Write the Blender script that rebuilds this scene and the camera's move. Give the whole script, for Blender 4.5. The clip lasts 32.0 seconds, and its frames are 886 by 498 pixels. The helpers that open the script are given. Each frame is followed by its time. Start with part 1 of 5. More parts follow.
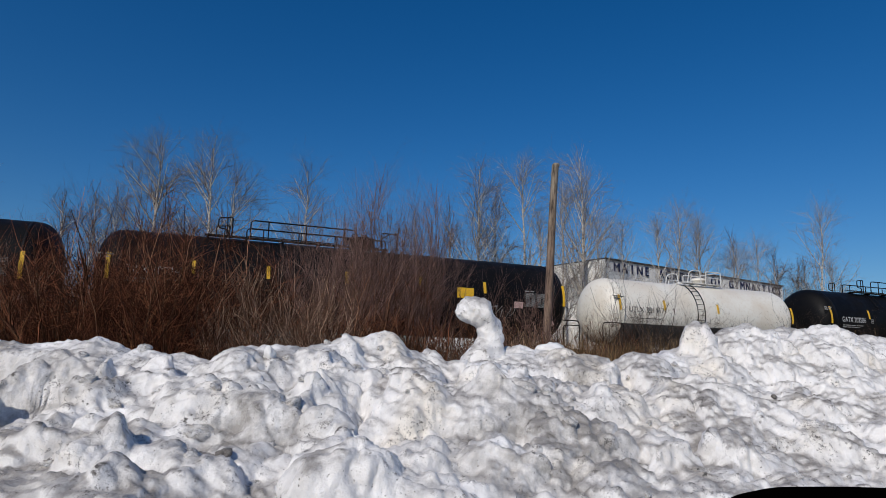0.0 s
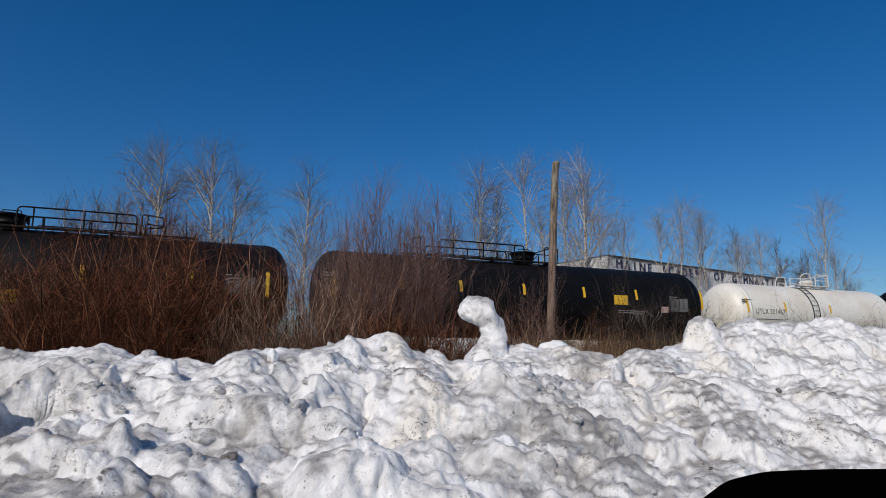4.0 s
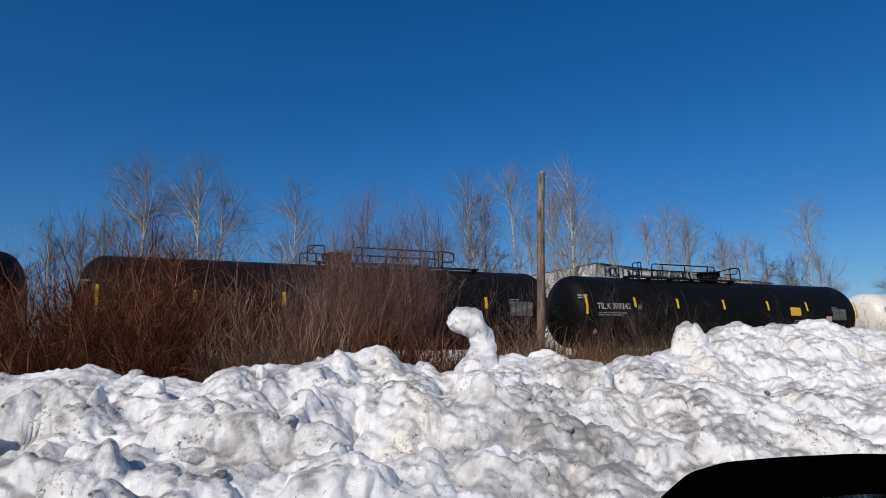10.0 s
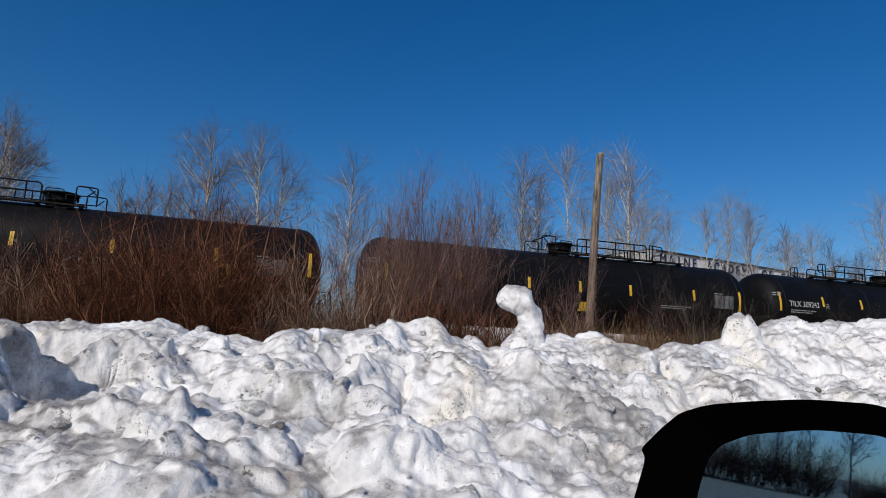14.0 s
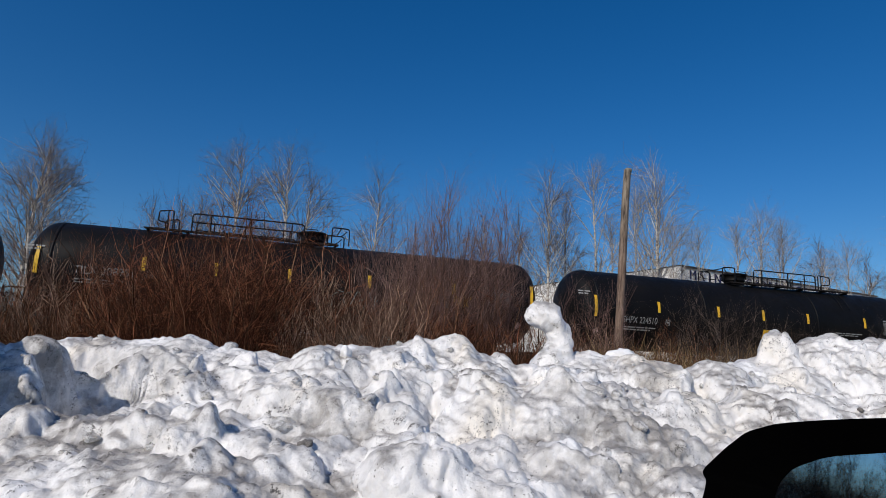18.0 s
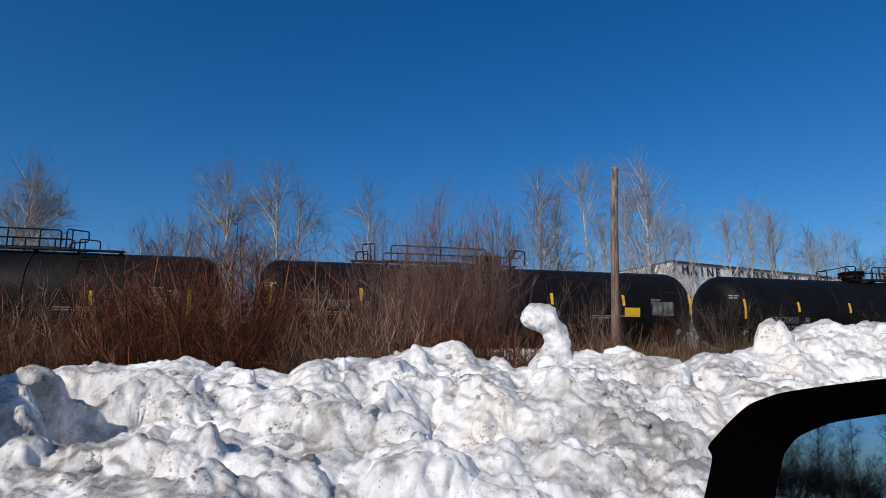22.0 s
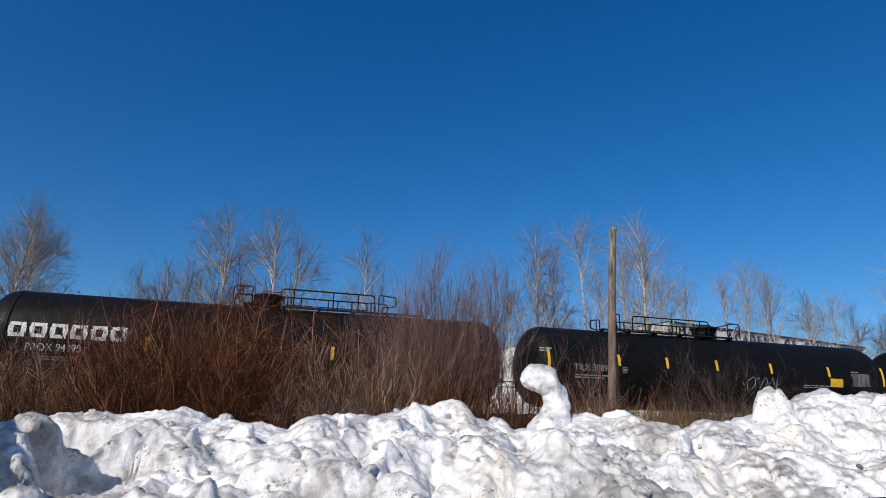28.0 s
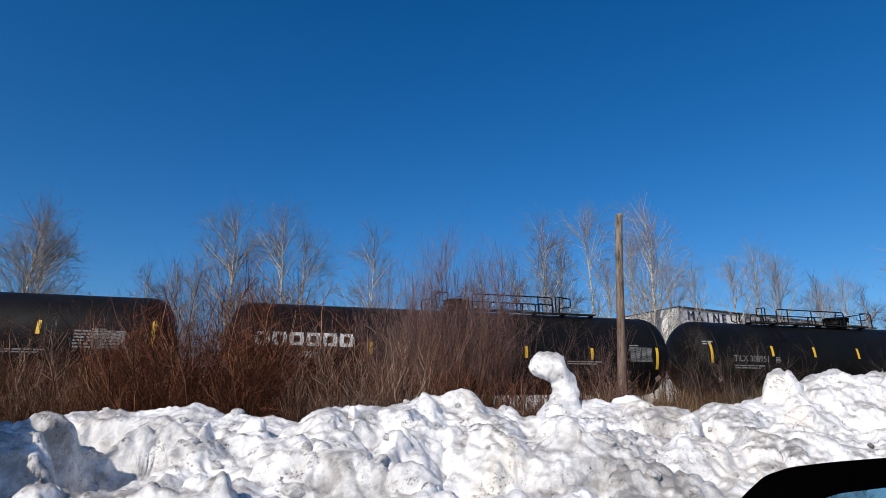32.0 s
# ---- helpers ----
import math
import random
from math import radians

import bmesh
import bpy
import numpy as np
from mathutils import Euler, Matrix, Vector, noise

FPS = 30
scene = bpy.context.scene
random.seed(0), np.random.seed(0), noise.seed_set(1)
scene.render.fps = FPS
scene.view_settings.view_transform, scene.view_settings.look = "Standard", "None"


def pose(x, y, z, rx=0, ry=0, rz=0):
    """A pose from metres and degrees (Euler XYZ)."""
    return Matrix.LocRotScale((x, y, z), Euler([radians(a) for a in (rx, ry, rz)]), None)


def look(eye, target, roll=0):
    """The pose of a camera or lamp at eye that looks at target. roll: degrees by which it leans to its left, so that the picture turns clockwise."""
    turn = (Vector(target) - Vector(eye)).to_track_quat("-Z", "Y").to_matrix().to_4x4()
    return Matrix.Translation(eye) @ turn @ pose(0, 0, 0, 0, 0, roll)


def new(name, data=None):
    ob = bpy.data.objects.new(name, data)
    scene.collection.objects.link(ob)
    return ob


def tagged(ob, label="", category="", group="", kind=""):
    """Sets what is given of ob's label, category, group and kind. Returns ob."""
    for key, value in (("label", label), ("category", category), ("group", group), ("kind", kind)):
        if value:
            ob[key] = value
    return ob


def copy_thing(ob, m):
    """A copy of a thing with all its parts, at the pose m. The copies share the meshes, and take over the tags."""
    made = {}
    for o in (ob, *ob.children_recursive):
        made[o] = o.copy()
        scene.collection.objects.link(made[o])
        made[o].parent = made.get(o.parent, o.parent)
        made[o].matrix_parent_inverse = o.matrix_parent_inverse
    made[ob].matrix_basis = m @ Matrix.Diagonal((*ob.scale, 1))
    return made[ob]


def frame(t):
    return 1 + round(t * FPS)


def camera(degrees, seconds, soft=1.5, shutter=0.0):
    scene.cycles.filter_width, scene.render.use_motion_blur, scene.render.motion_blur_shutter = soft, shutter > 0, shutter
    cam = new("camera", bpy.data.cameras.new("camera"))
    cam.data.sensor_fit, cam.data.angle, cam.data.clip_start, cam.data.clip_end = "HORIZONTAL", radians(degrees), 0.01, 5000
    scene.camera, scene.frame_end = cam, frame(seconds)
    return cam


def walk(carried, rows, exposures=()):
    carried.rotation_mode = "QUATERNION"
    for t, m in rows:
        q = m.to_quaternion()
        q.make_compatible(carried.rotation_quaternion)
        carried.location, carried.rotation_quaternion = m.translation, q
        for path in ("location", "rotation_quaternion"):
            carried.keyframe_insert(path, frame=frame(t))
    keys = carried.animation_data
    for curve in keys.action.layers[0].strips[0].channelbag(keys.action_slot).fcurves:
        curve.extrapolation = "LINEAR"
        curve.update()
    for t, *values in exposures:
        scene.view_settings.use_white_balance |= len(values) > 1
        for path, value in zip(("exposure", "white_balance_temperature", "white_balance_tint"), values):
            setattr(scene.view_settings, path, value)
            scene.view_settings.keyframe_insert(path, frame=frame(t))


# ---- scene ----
cam = camera(70.0, 32.0, 0.75)
PATH = [
    (0.0, pose(-0.017, 0.017, 1.610, 99.74, -1.42, 0.28)),
    (0.5, pose(-0.011, 0.018, 1.605, 99.36, -0.64, 0.71)),
    (1.0, pose(-0.016, 0.018, 1.611, 99.67, -1.43, 0.72)),
    (1.5, pose(-0.011, 0.014, 1.608, 99.96, -1.24, 0.41)),
    (2.0, pose(-0.016, 0.020, 1.611, 100.22, -1.23, -0.06)),
    (2.5, pose(-0.010, 0.012, 1.608, 100.14, -0.86, -0.05)),
    (3.0, pose(-0.005, 0.009, 1.608, 99.74, -0.68, 0.14)),
    (3.5, pose(-0.008, 0.012, 1.603, 99.76, -0.29, 0.03)),
    (4.0, pose(-0.009, 0.014, 1.605, 99.78, -0.32, 0.67)),
    (4.5, pose(-0.009, 0.013, 1.605, 100.61, 0.15, 1.01)),
    (6.5, pose(-0.007, 0.003, 1.602, 101.38, 0.59, 0.25)),
    (7.0, pose(-0.008, 0.011, 1.603, 101.27, 0.43, 0.27)),
    (7.5, pose(-0.009, 0.004, 1.603, 101.10, 0.37, 0.09)),
    (8.0, pose(-0.005, 0.007, 1.603, 101.05, 0.47, 0.01)),
    (8.5, pose(-0.003, 0.002, 1.600, 101.08, 0.87, 0.05)),
    (9.0, pose(0.000, 0.000, 1.600, 101.05, 1.00, -0.00)),
    (9.5, pose(-0.004, 0.007, 1.600, 101.06, 0.98, -0.06)),
    (10.0, pose(0.005, -0.000, 1.599, 100.86, 1.21, -0.08)),
    (10.5, pose(-0.003, 0.005, 1.596, 100.85, 1.22, 0.06)),
    (11.0, pose(0.005, 0.002, 1.592, 101.89, 2.04, 1.21)),
    (11.5, pose(0.002, 0.010, 1.596, 101.84, 2.16, 2.20)),
    (12.0, pose(-0.006, 0.016, 1.597, 101.75, 1.43, 2.39)),
    (12.5, pose(0.005, -0.001, 1.605, 101.81, 0.89, 2.48)),
    (13.0, pose(0.029, -0.067, 1.620, 99.96, 0.03, 3.94)),
    (13.5, pose(0.006, -0.134, 1.566, 98.29, -0.02, 4.55)),
    (14.0, pose(-0.001, -0.138, 1.578, 98.68, -2.48, 4.06)),
    (14.5, pose(-0.018, -0.103, 1.575, 99.06, -4.16, 6.19)),
    (16.5, pose(-0.021, -0.105, 1.579, 99.14, -4.98, 5.00)),
    (17.0, pose(-0.018, -0.113, 1.586, 99.19, -5.13, 4.92)),
    (17.5, pose(-0.015, -0.107, 1.580, 99.36, -4.12, 5.75)),
    (18.0, pose(-0.017, -0.106, 1.573, 100.12, -2.66, 6.40)),
    (18.5, pose(-0.023, -0.101, 1.574, 100.52, -3.43, 6.32)),
    (19.0, pose(-0.016, -0.102, 1.573, 100.31, -2.78, 6.33)),
    (19.5, pose(-0.026, -0.101, 1.575, 100.50, -3.23, 6.03)),
    (20.0, pose(-0.020, -0.112, 1.579, 100.60, -3.39, 5.71)),
    (20.5, pose(-0.020, -0.109, 1.573, 100.69, -2.86, 5.70)),
    (21.0, pose(-0.018, -0.105, 1.572, 100.90, -1.98, 6.73)),
    (21.5, pose(-0.018, -0.099, 1.558, 100.67, 1.52, 6.20)),
    (22.0, pose(-0.019, -0.105, 1.558, 100.91, 0.55, 6.28)),
    (22.5, pose(-0.023, -0.112, 1.560, 101.36, -0.24, 4.99)),
    (23.0, pose(-0.012, -0.128, 1.571, 101.06, -2.05, 3.72)),
    (23.5, pose(-0.024, -0.211, 1.584, 102.49, -0.38, 5.75)),
    (24.0, pose(-0.050, -0.236, 1.586, 102.72, -0.13, 6.35)),
    (24.5, pose(-0.055, -0.220, 1.584, 103.52, -0.73, 6.61)),
    (25.0, pose(-0.068, -0.214, 1.587, 104.23, -1.18, 6.12)),
    (25.5, pose(-0.070, -0.219, 1.586, 104.77, -0.73, 5.53)),
    (27.5, pose(-0.066, -0.207, 1.593, 105.33, -0.83, 5.74)),
    (28.0, pose(-0.072, -0.202, 1.596, 105.62, -1.21, 5.56)),
    (28.5, pose(-0.062, -0.219, 1.602, 105.44, -1.21, 5.54)),
    (29.0, pose(-0.068, -0.207, 1.596, 105.39, -1.06, 5.61)),
    (29.5, pose(-0.062, -0.220, 1.591, 105.44, -0.49, 5.66)),
    (30.0, pose(-0.067, -0.209, 1.586, 105.44, -0.26, 5.68)),
    (30.5, pose(-0.068, -0.208, 1.587, 105.13, -0.25, 6.51)),
    (31.0, pose(-0.058, -0.212, 1.588, 104.91, -0.24, 6.67)),
    (31.5, pose(-0.064, -0.214, 1.586, 104.86, -0.17, 6.53)),
    (32.0, pose(-0.058, -0.211, 1.583, 104.86, 0.16, 6.56)),
]
walk(cam, PATH, [(0.0, -0.12), (9.0, 0.02), (19.0, 0.08), (26.0, 0.28), (32.0, 0.36)])

# ---- light ----
SUN_AZ, SUN_EL = radians(206), radians(36)
world = bpy.data.worlds.new("world")
scene.world = world
world.use_nodes = True
wn = world.node_tree.nodes
sky = wn.new("ShaderNodeTexSky")
sky.sky_type = "NISHITA"
sky.sun_disc = False
sky.sun_elevation, sky.sun_rotation = SUN_EL, SUN_AZ
sky.altitude, sky.air_density, sky.dust_density, sky.ozone_density = 200, 1.0, 1.0, 6.0
wn["Background"].inputs["Strength"].default_value = 0.086
deep = wn.new("ShaderNodeHueSaturation")
deep.inputs["Saturation"].default_value = 1.29
deep.inputs["Hue"].default_value = 0.5035
world.node_tree.links.new(sky.outputs["Color"], deep.inputs["Color"])
world.node_tree.links.new(deep.outputs["Color"], wn["Background"].inputs["Color"])
sun_way = Vector((math.sin(SUN_AZ) * math.cos(SUN_EL), math.cos(SUN_AZ) * math.cos(SUN_EL), math.sin(SUN_EL)))
sun = new("sun", bpy.data.lights.new("sun", "SUN"))
sun.data.energy, sun.data.angle, sun.data.color = 3.15, radians(0.55), (1.0, 0.93, 0.84)
sun.matrix_world = look(sun_way * 60, (0, 0, 0))


# ---- materials ----
def ramp(nt, fac, stops):
    r = nt.nodes.new("ShaderNodeValToRGB")
    e = r.color_ramp.elements
    while len(e) < len(stops):
        e.new(0.5)
    for el, (p, c) in zip(e, stops):
        el.position = p
        el.color = (*c, 1) if len(c) == 3 else c
    nt.links.new(fac, r.inputs[0])
    return r.outputs[0]


def noise_node(nt, vec, scale, detail=4.0, rough=0.55):
    n = nt.nodes.new("ShaderNodeTexNoise")
    n.inputs["Scale"].default_value, n.inputs["Detail"].default_value, n.inputs["Roughness"].default_value = scale, detail, rough
    nt.links.new(vec, n.inputs["Vector"])
    return n.outputs[0]


def noise_color(nt, vec, scale):
    n = nt.nodes.new("ShaderNodeTexNoise")
    n.inputs["Scale"].default_value, n.inputs["Detail"].default_value = scale, 3.0
    nt.links.new(vec, n.inputs["Vector"])
    return n.outputs["Color"]


def mix(nt, fac, a, b, kind="MIX"):
    m = nt.nodes.new("ShaderNodeMix")
    m.data_type, m.blend_type = "RGBA", kind
    for sock, v in ((m.inputs["Factor"], fac), (m.inputs["A"], a), (m.inputs["B"], b)):
        if isinstance(v, bpy.types.NodeSocket):
            nt.links.new(v, sock)
        elif isinstance(v, (int, float)):
            sock.default_value = v
        else:
            sock.default_value = (*v, 1)
    return m.outputs["Result"]


def start(name, rough=0.6, metal=0.0):
    m = bpy.data.materials.new(name)
    m.use_nodes = True
    nt = m.node_tree
    b = nt.nodes["Principled BSDF"]
    b.inputs["Roughness"].default_value, b.inputs["Metallic"].default_value = rough, metal
    tc = nt.nodes.new("ShaderNodeTexCoord")
    return m, nt, b, tc.outputs["Object"]


def bump(nt, b, height, strength, dist=0.02):
    n = nt.nodes.new("ShaderNodeBump")
    n.inputs["Strength"].default_value, n.inputs["Distance"].default_value = strength, dist
    nt.links.new(height, n.inputs["Height"])
    nt.links.new(n.outputs[0], b.inputs["Normal"])


def painted(name, base, dirt, rough=0.45, scale=1.2, metal=0.0, amount=0.5, relief=0.08):
    """Paint or metal with grime at two scales."""
    m, nt, b, v = start(name, rough, metal)
    big = ramp(nt, noise_node(nt, v, scale), [(0.42, (0, 0, 0)), (0.72, (amount, amount, amount))])
    fine = ramp(nt, noise_node(nt, v, scale * 18, 6), [(0.5, (0, 0, 0)), (0.75, (amount * 0.7,) * 3)])
    c = mix(nt, fine, mix(nt, big, base, dirt), dirt)
    nt.links.new(c, b.inputs["Base Color"])
    nt.links.new(ramp(nt, noise_node(nt, v, scale * 3), [(0.3, (rough * 0.8,) * 3), (0.7, (min(1, rough * 1.3),) * 3)]), b.inputs["Roughness"])
    bump(nt, b, noise_node(nt, v, scale * 40, 3), relief, 0.005)
    return m


def bark(name, lo, hi, scale, rough=0.85):
    """Plant stems: colour runs from lo to hi, stem by stem and along it."""
    m, nt, b, v = start(name, rough)
    b.inputs["Specular IOR Level"].default_value = 0.08
    g = nt.nodes.new("ShaderNodeNewGeometry")
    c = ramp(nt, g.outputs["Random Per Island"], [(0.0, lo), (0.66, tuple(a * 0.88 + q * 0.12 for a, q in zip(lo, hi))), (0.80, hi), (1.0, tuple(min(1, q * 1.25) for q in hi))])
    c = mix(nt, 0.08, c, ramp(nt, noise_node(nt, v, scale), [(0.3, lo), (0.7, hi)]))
    o = nt.nodes.new("ShaderNodeObjectInfo")
    c = mix(nt, ramp(nt, o.outputs["Random"], [(0, (0, 0, 0)), (1, (0.06, 0.06, 0.06))]), c, hi)
    nt.links.new(c, b.inputs["Base Color"])
    return m


def snow_material():
    """Old snow: a wet white body, a grey film of road dirt on what looks up, tan melt and black grit."""
    m, nt, b, v = start("snow", 0.5)
    b.inputs["Specular IOR Level"].default_value = 0.3
    b.inputs["Subsurface Weight"].default_value = 0.3
    b.inputs["Subsurface Radius"].default_value = (1.0, 0.95, 0.9)
    b.inputs["Subsurface Scale"].default_value = 0.025
    geo = nt.nodes.new("ShaderNodeNewGeometry")
    split = nt.nodes.new("ShaderNodeSeparateXYZ")
    nt.links.new(geo.outputs["Normal"], split.inputs[0])
    level = ramp(nt, split.outputs["Z"], [(0.42, (0.20, 0.20, 0.20)), (0.86, (1, 1, 1))])
    film = ramp(nt, noise_node(nt, v, 2.3, 8, 0.62), [(0.33, (0, 0, 0)), (0.56, (0.95, 0.95, 0.95))])
    streak = ramp(nt, noise_node(nt, v, 8.0, 7, 0.66), [(0.47, (0, 0, 0)), (0.60, (0.8, 0.8, 0.8))])
    region = ramp(nt, noise_node(nt, v, 3.4, 6, 0.66), [(0.56, (0, 0, 0)), (0.64, (1, 1, 1))])
    tan = ramp(nt, noise_node(nt, v, 1.7, 4), [(0.55, (0, 0, 0)), (0.72, (0.6, 0.6, 0.6))])
    broad = ramp(nt, noise_node(nt, v, 0.75, 3, 0.5), [(0.38, (0.55, 0.55, 0.55)), (0.60, (1, 1, 1))])
    dull = mix(nt, 1.0, mix(nt, 1.0, film, broad, "MULTIPLY"), level, "MULTIPLY")
    c = mix(nt, dull, (0.86, 0.845, 0.83), (0.31, 0.29, 0.27))
    c = mix(nt, mix(nt, 1.0, streak, dull, "MULTIPLY"), c, (0.19, 0.175, 0.165))
    c = mix(nt, tan, c, (0.76, 0.69, 0.58))
    # stretches of plough dirt, the first also painted darker for shade: place and reach
    dirt_and_shade = ramp(nt, noise_node(nt, v, 4.6, 8, 0.68), [(0.38, (0, 0, 0)), (0.60, (0.9, 0.9, 0.9))])
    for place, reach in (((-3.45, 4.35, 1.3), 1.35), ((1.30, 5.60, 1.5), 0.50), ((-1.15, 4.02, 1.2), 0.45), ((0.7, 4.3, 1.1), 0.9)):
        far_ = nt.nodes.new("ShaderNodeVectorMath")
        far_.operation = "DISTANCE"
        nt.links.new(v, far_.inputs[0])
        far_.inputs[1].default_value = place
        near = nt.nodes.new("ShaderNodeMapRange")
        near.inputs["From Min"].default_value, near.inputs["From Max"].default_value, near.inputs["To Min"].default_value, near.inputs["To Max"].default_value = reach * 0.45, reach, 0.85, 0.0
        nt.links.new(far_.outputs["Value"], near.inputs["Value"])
        c = mix(nt, mix(nt, 1.0, near.outputs[0], dirt_and_shade, "MULTIPLY"), c, (0.22, 0.205, 0.19))
    grit = ramp(nt, noise_node(nt, v, 36, 5, 0.82), [(0.545, (0, 0, 0)), (0.575, (0.92, 0.92, 0.92))])
    c = mix(nt, mix(nt, 1.0, grit, region, "MULTIPLY"), c, (0.05, 0.045, 0.04))
    # black grit that melt has left along the brows of the lumps
    brow = ramp(nt, geo.outputs["Pointiness"], [(0.515, (0, 0, 0)), (0.56, (1, 1, 1))])
    crumbs = ramp(nt, noise_node(nt, v, 19, 6, 0.78), [(0.50, (0, 0, 0)), (0.56, (0.9, 0.9, 0.9))])
    stretch = ramp(nt, noise_node(nt, v, 2.6, 4, 0.6), [(0.44, (0, 0, 0)), (0.56, (1, 1, 1))])
    c = mix(nt, mix(nt, 1.0, mix(nt, 1.0, brow, crumbs, "MULTIPLY"), stretch, "MULTIPLY"), c, (0.07, 0.06, 0.052))
    dots = nt.nodes.new("ShaderNodeTexVoronoi")
    dots.inputs["Scale"].default_value = 42
    nt.links.new(mix(nt, 0.02, v, noise_color(nt, v, 40)), dots.inputs["Vector"])
    bits = ramp(nt, dots.outputs["Distance"], [(0.14, (1, 1, 1)), (0.27, (0, 0, 0))])
    chosen = ramp(nt, dots.outputs["Color"], [(0.60, (0, 0, 0)), (0.64, (1, 1, 1))])
    c = mix(nt, mix(nt, 1.0, mix(nt, 1.0, bits, chosen, "MULTIPLY"), streak, "MULTIPLY"), c, (0.08, 0.07, 0.06))
    nt.links.new(c, b.inputs["Base Color"])
    h = mix(nt, 0.25, noise_node(nt, v, 11, 8, 0.62), noise_node(nt, v, 38, 4, 0.6))
    bump(nt, b, h, 0.75, 0.035)
    return m


def ground_material():
    m, nt, b, v = start("dead_grass_and_snow", 0.95)
    c = ramp(nt, noise_node(nt, v, 3.0, 6), [(0.3, (0.09, 0.065, 0.04)), (0.55, (0.20, 0.15, 0.09)), (0.75, (0.30, 0.24, 0.15))])
    patch = ramp(nt, noise_node(nt, v, 0.11, 4), [(0.74, (0, 0, 0)), (0.78, (1, 1, 1))])
    c = mix(nt, patch, c, (0.82, 0.84, 0.87))
    nt.links.new(c, b.inputs["Base Color"])
    bump(nt, b, noise_node(nt, v, 8, 6), 0.6, 0.05)
    return m


def birch_material():
    m, nt, b, v = start("birch_bark", 0.8)
    w = nt.nodes.new("ShaderNodeMapping")
    w.inputs["Scale"].default_value = (1, 1, 5)
    nt.links.new(v, w.inputs["Vector"])
    c = ramp(nt, noise_node(nt, w.outputs[0], 1.6, 5, 0.7), [(0.36, (0.10, 0.08, 0.07)), (0.48, (0.48, 0.43, 0.37)), (0.7, (0.66, 0.62, 0.56))])
    nt.links.new(c, b.inputs["Base Color"])
    return m


def pole_material():
    m, nt, b, v = start("weathered_pole_wood", 0.85)
    w = nt.nodes.new("ShaderNodeMapping")
    w.inputs["Scale"].default_value = (7, 7, 0.9)
    nt.links.new(v, w.inputs["Vector"])
    g = noise_node(nt, w.outputs[0], 2.2, 7, 0.7)
    c = ramp(nt, g, [(0.36, (0.035, 0.022, 0.016)), (0.47, (0.15, 0.098, 0.070)), (0.60, (0.24, 0.165, 0.12)), (0.72, (0.34, 0.25, 0.19))])
    split = nt.nodes.new("ShaderNodeSeparateXYZ")
    nt.links.new(v, split.inputs[0])
    high = nt.nodes.new("ShaderNodeMapRange")
    high.inputs["From Min"].default_value, high.inputs["From Max"].default_value, high.inputs["To Max"].default_value = 4.5, 8.0, 0.65
    nt.links.new(split.outputs["Z"], high.inputs["Value"])
    grey = ramp(nt, g, [(0.38, (0.05, 0.045, 0.035)), (0.50, (0.26, 0.24, 0.18)), (0.7, (0.42, 0.39, 0.31))])
    c = mix(nt, high.outputs[0], c, grey)
    nt.links.new(c, b.inputs["Base Color"])
    bump(nt, b, g, 1.0, 0.04)
    return m


def siding_material():
    m, nt, b, v = start("white_metal_siding", 0.5)
    c = mix(nt, ramp(nt, noise_node(nt, v, 0.6, 5), [(0.4, (0, 0, 0)), (0.75, (0.45, 0.45, 0.45))]), (0.86, 0.85, 0.82), (0.68, 0.65, 0.60))
    nt.links.new(c, b.inputs["Base Color"])
    return m


def plain(name, base, rough=0.6, metal=0.0):
    return painted(name, base, tuple(x * 0.6 for x in base), rough, 2.0, metal, 0.5, 0.05)


SHED_WHITE = plain("white_shed_paint", (0.74, 0.75, 0.76), 0.6)
CLEAN_SNOW = painted("clean_white_snow", (0.90, 0.895, 0.885), (0.60, 0.585, 0.56), 0.6, 1.1, 0.0, 0.7, 0.5)
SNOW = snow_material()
GROUND = ground_material()
BIRCH = birch_material()
POLE = pole_material()
SIDING = siding_material()
TANK_BLACK = painted("black_tank_paint", (0.0045, 0.0045, 0.005), (0.011, 0.010, 0.0095), 0.5, 0.8, 0.0, 0.4)
TANK_WHITE = painted("white_tank_paint", (0.80, 0.775, 0.70), (0.56, 0.44, 0.30), 0.42, 0.55, 0.0, 0.5)
SKIRT = painted("dark_lower_jacket", (0.03, 0.033, 0.036), (0.09, 0.08, 0.07), 0.6, 1.0)
FRAME = painted("black_underframe", (0.008, 0.0075, 0.0075), (0.036, 0.028, 0.023), 0.7, 1.6, 0.0, 0.6)
PIPE = painted("black_rail_pipe", (0.005, 0.005, 0.006), (0.014, 0.012, 0.011), 0.5, 2.0)
WHITE_PIPE = plain("white_rail_pipe", (0.72, 0.71, 0.68), 0.5)
STEEL = painted("worn_wheel_steel", (0.22, 0.20, 0.18), (0.10, 0.07, 0.05), 0.45, 3.0, 0.8)
RAIL = painted("rail_steel", (0.24, 0.17, 0.12), (0.12, 0.07, 0.04), 0.5, 3.0, 0.7)
YELLOW = painted("yellow_reflective_tape", (0.80, 0.47, 0.02), (0.45, 0.27, 0.05), 0.4, 2.5, 0.0, 0.35)
STENCIL = painted("white_stencil_paint", (0.70, 0.70, 0.68), (0.40, 0.39, 0.37), 0.6, 3.0)
STENCIL_DULL = painted("faded_stencil_paint", (0.30, 0.30, 0.29), (0.14, 0.14, 0.14), 0.7, 3.0)
STENCIL_DARK = painted("dark_stencil_paint", (0.04, 0.05, 0.05), (0.2, 0.19, 0.17), 0.6, 3.0)
CYAN = plain("pale_blue_spray_paint", (0.32, 0.50, 0.52), 0.6)
